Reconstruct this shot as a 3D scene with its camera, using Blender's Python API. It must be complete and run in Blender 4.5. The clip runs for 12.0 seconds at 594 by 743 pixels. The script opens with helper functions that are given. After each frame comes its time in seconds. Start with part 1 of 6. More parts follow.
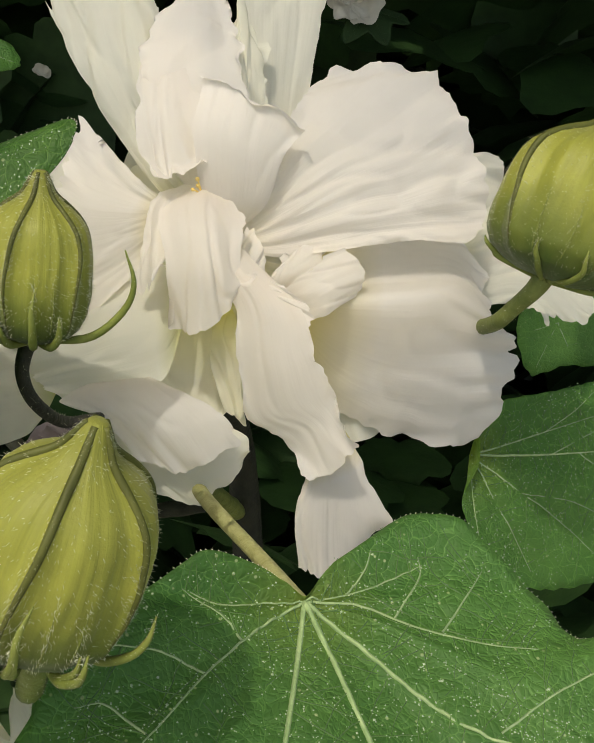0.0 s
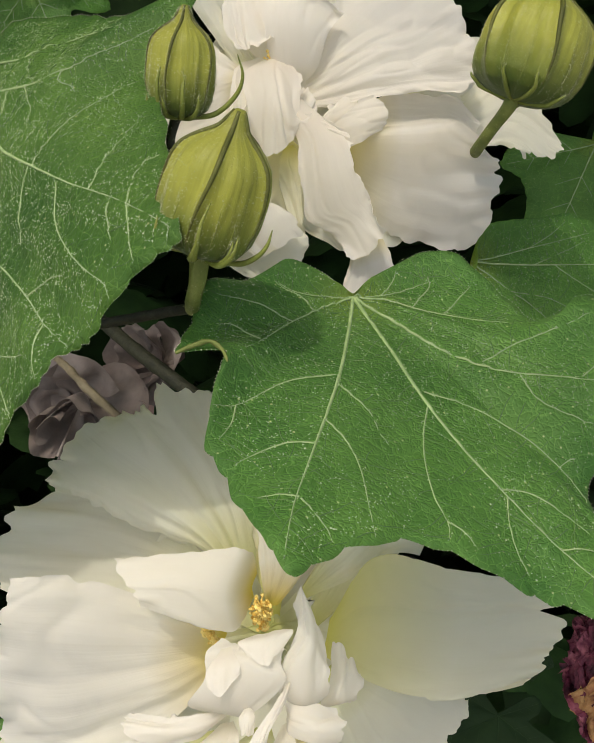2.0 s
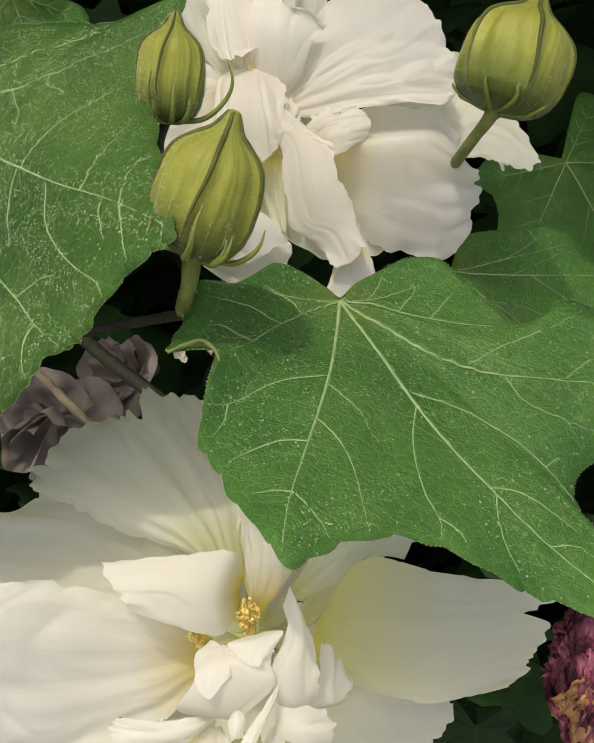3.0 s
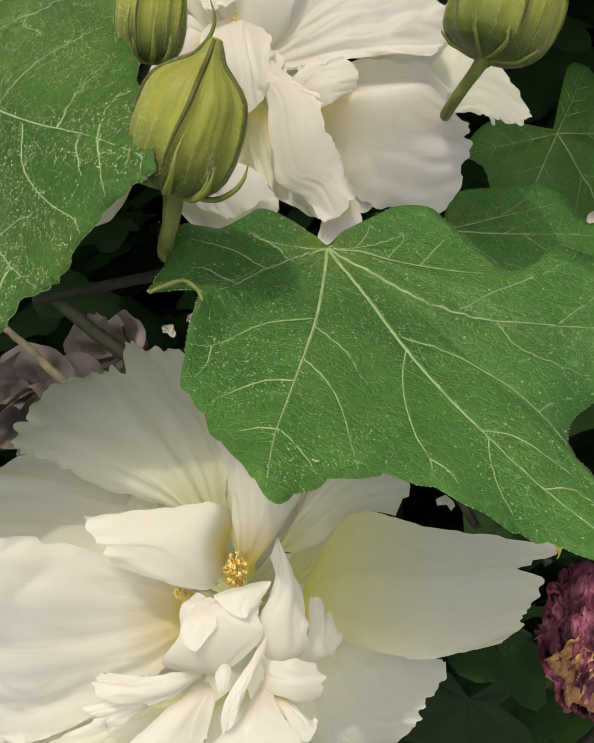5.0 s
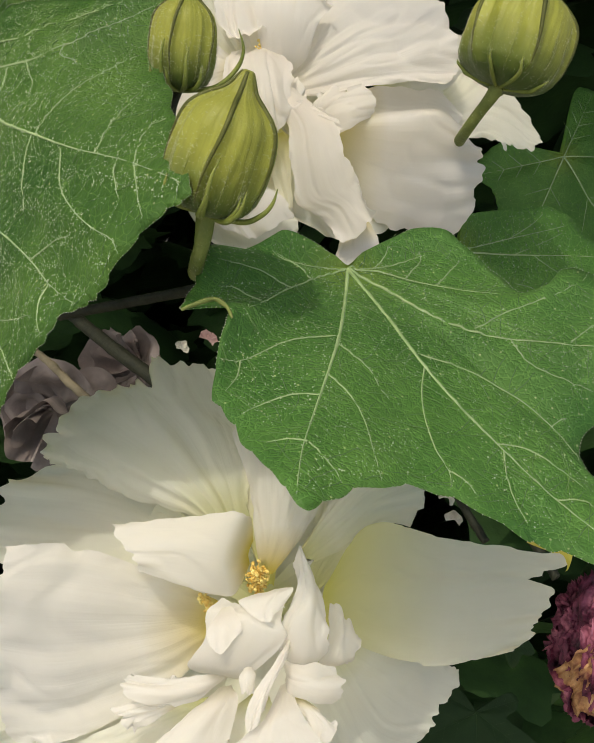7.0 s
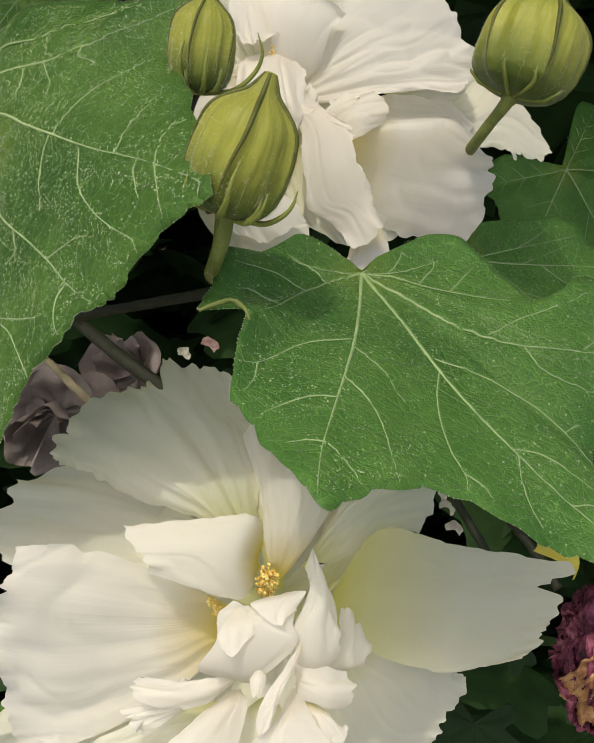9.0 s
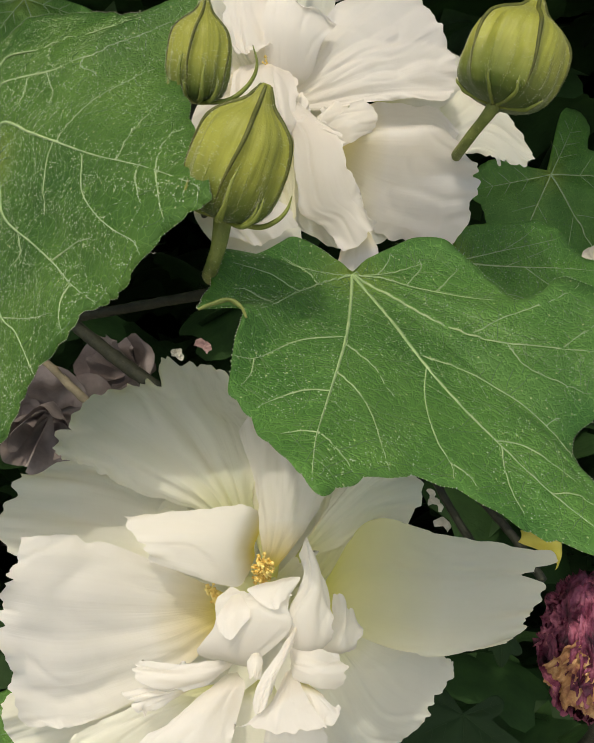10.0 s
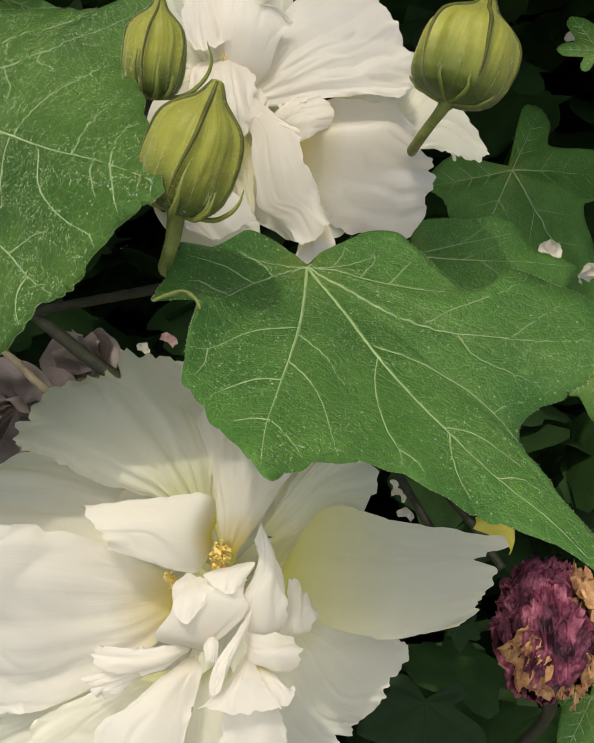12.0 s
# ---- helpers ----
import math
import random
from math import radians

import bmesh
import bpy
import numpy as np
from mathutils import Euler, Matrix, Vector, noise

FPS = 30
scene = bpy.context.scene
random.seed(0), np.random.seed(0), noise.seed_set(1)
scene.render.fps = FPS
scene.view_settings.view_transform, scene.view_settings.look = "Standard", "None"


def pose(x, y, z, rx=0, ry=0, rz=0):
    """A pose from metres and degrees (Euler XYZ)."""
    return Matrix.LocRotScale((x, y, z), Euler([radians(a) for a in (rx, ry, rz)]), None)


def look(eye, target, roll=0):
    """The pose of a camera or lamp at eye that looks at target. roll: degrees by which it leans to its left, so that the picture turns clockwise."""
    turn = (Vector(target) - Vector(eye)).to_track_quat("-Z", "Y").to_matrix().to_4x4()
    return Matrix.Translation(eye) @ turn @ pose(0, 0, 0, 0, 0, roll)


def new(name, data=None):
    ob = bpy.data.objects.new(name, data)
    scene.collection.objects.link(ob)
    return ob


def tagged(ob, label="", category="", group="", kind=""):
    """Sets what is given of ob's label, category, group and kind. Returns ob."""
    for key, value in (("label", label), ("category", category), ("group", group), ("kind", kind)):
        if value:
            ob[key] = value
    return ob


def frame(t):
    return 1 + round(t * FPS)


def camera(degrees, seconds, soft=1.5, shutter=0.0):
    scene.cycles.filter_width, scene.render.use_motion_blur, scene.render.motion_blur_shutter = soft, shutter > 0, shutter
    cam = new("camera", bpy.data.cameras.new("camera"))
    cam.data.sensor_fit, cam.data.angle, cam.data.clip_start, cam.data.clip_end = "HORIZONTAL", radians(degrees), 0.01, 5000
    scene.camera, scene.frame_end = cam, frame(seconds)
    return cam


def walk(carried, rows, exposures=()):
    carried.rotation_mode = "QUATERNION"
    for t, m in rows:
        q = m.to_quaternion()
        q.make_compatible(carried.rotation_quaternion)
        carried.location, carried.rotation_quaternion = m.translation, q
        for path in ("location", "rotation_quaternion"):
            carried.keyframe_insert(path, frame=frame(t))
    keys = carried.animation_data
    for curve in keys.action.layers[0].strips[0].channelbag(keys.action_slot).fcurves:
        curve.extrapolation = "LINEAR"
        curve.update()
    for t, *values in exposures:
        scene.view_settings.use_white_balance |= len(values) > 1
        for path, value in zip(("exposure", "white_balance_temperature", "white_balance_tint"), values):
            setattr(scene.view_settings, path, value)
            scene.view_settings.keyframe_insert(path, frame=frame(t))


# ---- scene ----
# The plant stands on axes of its own that lean with the first view: x right, y away, z up.
STAND = pose(0, 0, 0.80, -28, 0, 0)
cam = camera(35.48, 12.0, soft=0.6)
ROWS = [
    (0, 0.0001, 0.0000, 0.0001, 90.00, -0.00, -0.00),
    (0.5, -0.0033, -0.0105, -0.0136, 91.65, 0.60, 1.19),
    (1, -0.0093, -0.0478, -0.0383, 91.12, 1.02, 1.21),
    (1.5, -0.0123, -0.0639, -0.0546, 89.64, 0.59, 1.33),
    (2, -0.0049, -0.0742, -0.0527, 90.29, 1.38, 1.93),
    (2.5, -0.0090, -0.0717, -0.0588, 91.91, 1.86, 0.31),
    (3, -0.0100, -0.0755, -0.0571, 91.64, 1.40, -0.19),
    (5, -0.0090, -0.0700, -0.0670, 91.23, 1.81, -0.64),
    (5.5, -0.0053, -0.0677, -0.0691, 90.69, 1.90, -0.32),
    (6, -0.0076, -0.0665, -0.0720, 91.14, 2.07, -0.16),
    (6.5, -0.0099, -0.0734, -0.0694, 91.46, 1.53, -0.55),
    (7, -0.0135, -0.0784, -0.0676, 92.29, 1.35, -0.51),
    (9, -0.0184, -0.0783, -0.0694, 93.00, 0.56, -1.04),
    (9.5, -0.0188, -0.0833, -0.0706, 93.31, 0.74, -1.51),
    (10, -0.0197, -0.0878, -0.0716, 93.24, 0.74, -1.70),
    (10.5, -0.0201, -0.0904, -0.0712, 93.27, 0.86, -2.11),
    (11, -0.0185, -0.0954, -0.0712, 93.26, 0.98, -2.58),
    (11.5, -0.0177, -0.0935, -0.0738, 93.19, 1.11, -3.11),
    (12, -0.0155, -0.0928, -0.0732, 92.95, 1.09, -3.31),
]
walk(cam, [(t, STAND @ pose(*row)) for t, *row in ROWS], exposures=[(0.0, 0.58, 8000, 2), (12.0, 0.58, 8000, 2)])

# ---- light ----
world = bpy.data.worlds.new("sky")
scene.world = world
world.use_nodes = True
wt = world.node_tree
sky = wt.nodes.new("ShaderNodeTexSky")
sky.sky_type, sky.sun_disc = "NISHITA", False
SUN_WAY = (STAND.to_3x3() @ Vector((0.20, 0.77, -0.655))).normalized()
sky.sun_elevation = math.asin(-SUN_WAY.z)
sky.sun_rotation = math.atan2(-SUN_WAY.x, -SUN_WAY.y)
sky.dust_density, sky.ozone_density = 3.0, 0.6
wt.links.new(sky.outputs[0], wt.nodes["Background"].inputs[0])
wt.nodes["Background"].inputs[1].default_value = 0.15
sun = new("sun", bpy.data.lights.new("sun", "SUN"))
sun.data.energy, sun.data.angle, sun.data.color = 1.05, radians(0.6), (1.0, 0.98, 0.965)
sun.matrix_world = look(Vector((0, 0, 4)), Vector((0, 0, 4)) + SUN_WAY)


# ---- materials ----
class Mat:
    """A small writer of node materials."""

    def __init__(self, name):
        self.m = bpy.data.materials.new(name)
        self.m.use_nodes = True
        self.t = self.m.node_tree
        self.b = self.t.nodes["Principled BSDF"]
        self.out = self.t.nodes["Material Output"]
        self.coord = self.t.nodes.new("ShaderNodeTexCoord")

    def node(self, kind, links=(), **values):
        n = self.t.nodes.new(kind)
        for key, value in values.items():
            setattr(n, key, value)
        for slot, value in links:
            if hasattr(value, "is_output"):
                self.t.links.new(value, n.inputs[slot])
            else:
                n.inputs[slot].default_value = value
        return n

    def link(self, a, slot):
        self.t.links.new(a, self.b.inputs[slot])

    def scaled(self, size, kind="Object"):
        return self.node("ShaderNodeMapping", [("Vector", self.coord.outputs[kind]), ("Scale", size)]).outputs[0]

    def noise(self, vec, scale, detail=4.0, rough=0.55):
        return self.node("ShaderNodeTexNoise", [("Vector", vec), ("Scale", scale), ("Detail", detail), ("Roughness", rough)]).outputs[0]

    def ramp(self, fac, stops):
        n = self.node("ShaderNodeValToRGB", [("Fac", fac)])
        while len(n.color_ramp.elements) < len(stops):
            n.color_ramp.elements.new(0.5)
        for e, (at, colour) in zip(n.color_ramp.elements, stops):
            e.position = at
            e.color = (*colour, 1) if isinstance(colour, tuple) else (colour, colour, colour, 1)
        return n.outputs[0]

    def mix(self, fac, a, b, blend="MIX"):
        n = self.node("ShaderNodeMix", data_type="RGBA", blend_type=blend)
        for slot, value in ((0, fac), (6, a), (7, b)):
            if hasattr(value, "is_output"):
                self.t.links.new(value, n.inputs[slot])
            else:
                n.inputs[slot].default_value = (*value, 1) if isinstance(value, tuple) else value
        return n.outputs[2]

    def bump(self, height, strength, distance=0.001):
        n = self.node("ShaderNodeBump", [("Height", height), ("Strength", strength), ("Distance", distance)])
        self.link(n.outputs[0], "Normal")
        return n.outputs[0]

    def through_light(self, share, colour, normal=None):
        """Thin tissue: part of the light comes through."""
        tr = self.node("ShaderNodeBsdfTranslucent")
        if hasattr(colour, "is_output"):
            self.t.links.new(colour, tr.inputs[0])
        else:
            tr.inputs[0].default_value = (*colour, 1)
        if normal is not None:
            self.t.links.new(normal, tr.inputs["Normal"])
        mx = self.node("ShaderNodeMixShader", [(0, share), (1, self.b.outputs[0]), (2, tr.outputs[0])])
        self.t.links.new(mx.outputs[0], self.out.inputs[0])


def petal_material(name, white, throat, reach):
    """White petal: fine lengthwise ribs, a yellow-green claw, faint clouding."""
    k = Mat(name)
    uv = k.coord.outputs["UV"]
    along = k.node("ShaderNodeSeparateXYZ", [(0, uv)])
    ribs = k.noise(k.node("ShaderNodeMapping", [("Vector", uv), ("Scale", (44, 1.0, 1))]).outputs[0], 1.0, 4, 0.5)
    soft = k.noise(k.scaled((60, 60, 60)), 1.0, 3)
    cloud = k.ramp(soft, [(0.3, tuple(0.96 * c for c in white)), (0.7, white)])
    tint = k.ramp(along.outputs[1], [(0.02, throat), (reach * 0.5, tuple(0.45 * a + 0.55 * b for a, b in zip(throat, white))), (reach, (1.0, 1.0, 1.0))])
    base = k.mix(1.0, cloud, tint, "MULTIPLY")
    shade = k.mix(k.ramp(ribs, [(0.35, 0.0), (0.75, 0.05)]), base, (0.80, 0.76, 0.62), "MIX")
    k.link(shade, "Base Color")
    k.b.inputs["Roughness"].default_value = 0.55
    k.b.inputs["Specular IOR Level"].default_value = 0.25
    grain = k.noise(k.scaled((1500, 1500, 1500)), 1.0, 2)
    n = k.bump(k.mix(0.10, ribs, grain), 0.6, 0.0002)
    k.through_light(0.55, k.mix(1.0, shade, (1.0, 0.97, 0.84), "MULTIPLY"), n)
    return k.m


def leaf_material(name, dark, light, dots=1.0):
    """Downy leaf: a net of fine pale veins, pale hair dots, mottled green."""
    k = Mat(name)
    vec = k.scaled((1, 1, 1))
    big = k.noise(vec, 38, 4)
    green = k.ramp(big, [(0.3, dark), (0.72, light)])
    warp = k.node("ShaderNodeVectorMath", [(0, vec), (1, k.node("ShaderNodeVectorMath", [(0, k.node("ShaderNodeTexNoise", [("Vector", vec), ("Scale", 160.0)]).outputs[1]), (1, (0.004, 0.004, 0.004))], operation="MULTIPLY").outputs[0])], operation="ADD").outputs[0]
    net = k.node("ShaderNodeTexVoronoi", [("Vector", warp), ("Scale", 330.0)], feature="DISTANCE_TO_EDGE").outputs[0]
    fine = k.node("ShaderNodeTexVoronoi", [("Vector", warp), ("Scale", 900.0)], feature="DISTANCE_TO_EDGE").outputs[0]
    vein = k.ramp(net, [(0.0, 1.0), (0.03, 0.0)])
    green2 = k.mix(k.node("ShaderNodeMath", [(0, vein), (1, 0.24)], operation="MULTIPLY").outputs[0], green, tuple(min(1, 2.2 * c + 0.03) for c in light))
    cell = k.node("ShaderNodeTexVoronoi", [("Vector", vec), ("Scale", 430.0)], feature="F1")
    dot = k.ramp(cell.outputs["Distance"], [(0.07, 1.0), (0.14, 0.0)])
    some = k.ramp(k.node("ShaderNodeSeparateColor", [(0, cell.outputs["Color"])]).outputs[0], [(0.3, 0.0), (0.5, 1.0)])
    spots = k.node("ShaderNodeMath", [(0, dot), (1, some)], operation="MULTIPLY").outputs[0]
    spots = k.node("ShaderNodeMath", [(0, spots), (1, 0.7 * dots)], operation="MULTIPLY").outputs[0]
    reach = k.node("ShaderNodeVectorMath", [(0, vec)], operation="LENGTH").outputs["Value"]
    joint = k.ramp(reach, [(0.001, 0.7), (0.004, 0.35), (0.013, 0.0)])
    green2 = k.mix(joint, green2, (0.23, 0.29, 0.055))
    wide_patch = k.ramp(k.noise(vec, 13, 3), [(0.38, 0.0), (0.68, 0.28)])
    green2 = k.mix(wide_patch, green2, tuple(0.62 * c + (0.0, 0.0, 0.006)[i] for i, c in enumerate(dark)))
    colour = k.mix(spots, green2, (0.42, 0.50, 0.30))
    k.link(colour, "Base Color")
    k.b.inputs["Roughness"].default_value = 0.50
    k.b.inputs["Specular IOR Level"].default_value = 0.32
    k.b.inputs["Sheen Weight"].default_value = 0.03
    quilt = k.ramp(net, [(0.0, 0.0), (0.35, 1.0)])
    fineq = k.ramp(fine, [(0.0, 0.0), (0.3, 1.0)])
    n = k.bump(k.mix(0.35, quilt, fineq), 0.55, 0.0006)
    k.through_light(0.42, k.mix(1.0, colour, (2.8, 2.4, 1.2), "MULTIPLY"), n)
    return k.m


def plain_material(name, stops, scale, rough, bump=0.4, stretch=(1, 1, 1), glow_through=0.0):
    k = Mat(name)
    vec = k.scaled(stretch)
    a = k.noise(vec, scale, 5, 0.6)
    colour = k.ramp(a, stops)
    k.link(colour, "Base Color")
    k.b.inputs["Roughness"].default_value = rough
    k.b.inputs["Specular IOR Level"].default_value = 0.3
    n = k.bump(k.noise(vec, scale * 4, 4), bump, 0.0008)
    if glow_through:
        k.through_light(glow_through, colour, n)
    return k.m


def calyx_material():
    """Sepals: yellow-green panels with faint lengthwise fibres, greener towards the foot, finely downy."""
    k = Mat("calyx")
    uv = k.node("ShaderNodeSeparateXYZ", [(0, k.coord.outputs["UV"])])
    patch = k.noise(k.scaled((1, 1, 1)), 170, 3)
    height = k.node("ShaderNodeMath", [(0, uv.outputs[1]), (1, k.node("ShaderNodeMath", [(0, patch), (1, 0.25)], operation="MULTIPLY").outputs[0])], operation="ADD").outputs[0]
    ground = k.ramp(height, [(0.20, (0.060, 0.098, 0.015)), (0.40, (0.165, 0.195, 0.030)), (0.62, (0.335, 0.345, 0.058)), (1.0, (0.255, 0.265, 0.045))])
    fibre = k.noise(k.node("ShaderNodeMapping", [("Vector", k.coord.outputs["UV"]), ("Scale", (34, 1.6, 1))]).outputs[0], 1.0, 3)
    colour = k.mix(k.ramp(fibre, [(0.42, 0.20), (0.60, 0.0)]), ground, (0.11, 0.12, 0.028))
    k.link(colour, "Base Color")
    k.b.inputs["Roughness"].default_value = 0.5
    k.b.inputs["Specular IOR Level"].default_value = 0.35
    k.b.inputs["Sheen Weight"].default_value = 0.10
    n = k.bump(k.mix(0.4, fibre, k.noise(k.scaled((1, 1, 1)), 1600, 2)), 0.35, 0.0005)
    k.through_light(0.14, colour, n)
    return k.m


PETAL = petal_material("petal white", (0.925, 0.906, 0.925), (0.74, 0.68, 0.20), 0.40)
PETAL_COOL = petal_material("petal outer", (0.925, 0.928, 0.870), (0.70, 0.71, 0.34), 0.36)
LEAF = leaf_material("leaf green", (0.050, 0.152, 0.033), (0.124, 0.262, 0.070))
# Deeper leaf green, lowered further to stand in for grazing sun.
LEAF_DEEP_DIMMED = leaf_material("dimmed deep green leaf", (0.038, 0.118, 0.021), (0.112, 0.226, 0.050))
LEAF_BACK = leaf_material("leaf shaded", (0.050, 0.150, 0.028), (0.110, 0.250, 0.058), 0.5)
# Near-black foliage green: the shade of the hollow is put into the colour.
FOLIAGE_SHADE_TONE = plain_material("foliage", [(0.3, (0.013, 0.036, 0.010)), (0.7, (0.026, 0.064, 0.017))], 60, 0.6, 0.5, (1, 1, 1), 0.15)
VEIN = plain_material("leaf vein", [(0.3, (0.20, 0.31, 0.125)), (0.7, (0.36, 0.47, 0.235))], 400, 0.5, 0.4)
CALYX = calyx_material()
RIDGE = plain_material("sepal seam", [(0.3, (0.048, 0.055, 0.011)), (0.7, (0.105, 0.112, 0.024))], 200, 0.55, 0.3)
BRACT = plain_material("bract", [(0.3, (0.12, 0.15, 0.03)), (0.7, (0.22, 0.25, 0.06))], 200, 0.55, 0.3)
STEM = plain_material("stem", [(0.3, (0.09, 0.12, 0.03)), (0.7, (0.18, 0.21, 0.06))], 250, 0.55, 0.4)
TWIG = plain_material("twig", [(0.3, (0.05, 0.05, 0.03)), (0.7, (0.13, 0.11, 0.06))], 150, 0.7, 0.5)
HAIR = plain_material("plant hair", [(0.3, (0.66, 0.68, 0.50)), (0.7, (0.84, 0.84, 0.68))], 300, 0.5, 0.1, (1, 1, 1), 0.3)
ANTHER = plain_material("anther", [(0.35, (0.74, 0.44, 0.09)), (0.6, (0.88, 0.72, 0.28))], 500, 0.5, 0.4)
WITHER = plain_material("withered petal", [(0.36, (0.026, 0.007, 0.016)), (0.52, (0.18, 0.036, 0.080)), (0.68, (0.50, 0.17, 0.25))], 130, 0.5, 0.8, (1, 1, 1), 0.1)
WITHER_TAN = plain_material("withered tan", [(0.32, (0.20, 0.06, 0.05)), (0.5, (0.50, 0.27, 0.13)), (0.68, (0.66, 0.44, 0.24))], 160, 0.6, 0.8, (1, 1, 1), 0.1)
YELLOWED = plain_material("yellowed leaf", [(0.3, (0.68, 0.58, 0.08)), (0.7, (0.82, 0.74, 0.20))], 120, 0.5, 0.3, (1, 1, 1), 0.2)
# Soil made pale so that it bounces fill light up onto the petals.
BOUNCE_SOIL = plain_material("soil", [(0.3, (0.25, 0.23, 0.20)), (0.7, (0.40, 0.37, 0.325))], 14, 0.9, 1.0)
LITTER = plain_material("fallen petal", [(0.3, (0.145, 0.118, 0.115)), (0.7, (0.27, 0.228, 0.222))], 60, 0.6, 0.5)
PINK = plain_material("faded pink petal", [(0.3, (0.26, 0.13, 0.13)), (0.7, (0.44, 0.32, 0.31))], 60, 0.6, 0.5, (1, 1, 1), 0.2)
PALE = plain_material("pale petal", [(0.3, (0.50, 0.48, 0.42)), (0.7, (0.70, 0.68, 0.62))], 60, 0.6, 0.4, (1, 1, 1), 0.3)
TAN_TWIG = plain_material("tan twig", [(0.3, (0.10, 0.085, 0.06)), (0.7, (0.20, 0.17, 0.12))], 150, 0.7, 0.5)
VEINLET = plain_material("leaf veinlet", [(0.3, (0.075, 0.16, 0.04)), (0.7, (0.13, 0.23, 0.07))], 400, 0.5, 0.4)
# Dark stem colour, lowered further to carry the shade inside the shrub.
DARK_STEM_SHADE_TONE = plain_material("dark stem with shade tone", [(0.3, (0.010, 0.012, 0.008)), (0.7, (0.028, 0.030, 0.018))], 200, 0.65, 0.5)
DOWN = plain_material("leaf down", [(0.3, (0.30, 0.42, 0.20)), (0.7, (0.52, 0.62, 0.40))], 900, 0.35, 0.1)
# Shaded copy of the leaf green; deep shade is painted into it.
LEAF_SHADE_TONE = plain_material("leaf coloured for deep shade", [(0.3, (0.008, 0.024, 0.006)), (0.7, (0.017, 0.044, 0.011))], 45, 0.75, 0.3, (1, 1, 1), 0.15)
PETAL_TINT = petal_material("petal yellow flush", (0.94, 0.93, 0.82), (0.74, 0.73, 0.25), 0.70)
PETAL_PLAIN = petal_material("petal blade", (0.928, 0.908, 0.925), (0.95, 0.94, 0.88), 0.5)
PETAL_GOLD = petal_material("petal gold throat", (0.925, 0.908, 0.918), (0.78, 0.64, 0.14), 0.36)
PALE_STALK = plain_material("pale stalk", [(0.3, (0.26, 0.26, 0.10)), (0.7, (0.42, 0.42, 0.20))], 300, 0.55, 0.5)


# ---- shapes ----
def part(name, bm, material, parent=None, label=""):
    """A bmesh as one smooth mesh object under a thing or a part."""
    me = bpy.data.meshes.new(name)
    bm.to_mesh(me)
    bm.free()
    me.materials.append(material)
    for p in me.polygons:
        p.use_smooth = True
    ob = new(name, me)
    ob.parent = parent
    return tagged(ob, label)


def thing(name, at, label, category, group="", kind=""):
    """An Empty at a place of the plant's frame."""
    ob = new(name)
    ob.matrix_world = STAND @ Matrix.Translation(at)
    return tagged(ob, label, category, group, kind)


def spline(points, v):
    """Catmull-Rom through the points, v from 0 to 1."""
    n = len(points) - 1
    s = min(max(v, 0.0), 1.0) * n
    i = min(int(s), n - 1)
    f = s - i
    p1, p2 = points[i], points[i + 1]
    p0 = points[i - 1] if i else p1 * 2 - p2
    p3 = points[i + 2] if i + 2 <= n else p2 * 2 - p1
    return 0.5 * (2 * p1 + (p2 - p0) * f + (2 * p0 - 5 * p1 + 4 * p2 - p3) * f * f + (3 * p1 - p0 - 3 * p2 + p3) * f ** 3)


def tube(bm, points, radii, sides=8, steps=None, ends=True):
    """A round stalk along a smooth line."""
    pts = [Vector(p) for p in points]
    steps = steps or 5 * (len(pts) - 1)
    rings, side = [], None
    for i in range(steps + 1):
        v = i / steps
        c = spline(pts, v)
        way = (spline(pts, min(1, v + 0.01)) - spline(pts, max(0, v - 0.01))).normalized()
        if side is None:
            side = way.orthogonal().normalized()
        side = (side - way * side.dot(way)).normalized()
        up = way.cross(side)
        s = v * (len(radii) - 1)
        j = min(int(s), len(radii) - 2)
        r = radii[j] + (radii[j + 1] - radii[j]) * (s - j)
        rings.append([bm.verts.new(c + r * (math.cos(a) * side + math.sin(a) * up)) for a in (2 * math.pi * k / sides for k in range(sides))])
    for a, b in zip(rings, rings[1:]):
        for k in range(sides):
            bm.faces.new((a[k], a[(k + 1) % sides], b[(k + 1) % sides], b[k]))
    if ends:
        bm.faces.new(rings[0][::-1])
        bm.faces.new(rings[-1])
    return rings


def hairs(bm, spots, length, width, rng):
    """Short bristles: thin three-sided spikes on (place, normal) pairs."""
    for place, n in spots:
        a = n.orthogonal().normalized() * width
        b = n.cross(a).normalized() * width
        way = (n + Vector((rng.uniform(-0.5, 0.5), rng.uniform(-0.5, 0.5), rng.uniform(-0.5, 0.5)))).normalized()
        tip = bm.verts.new(place + way * length * rng.uniform(0.5, 1.2))
        foot = [bm.verts.new(place + o) for o in (a, -0.5 * a + 0.87 * b, -0.5 * a - 0.87 * b)]
        for k in range(3):
            bm.faces.new((foot[k], foot[(k + 1) % 3], tip))


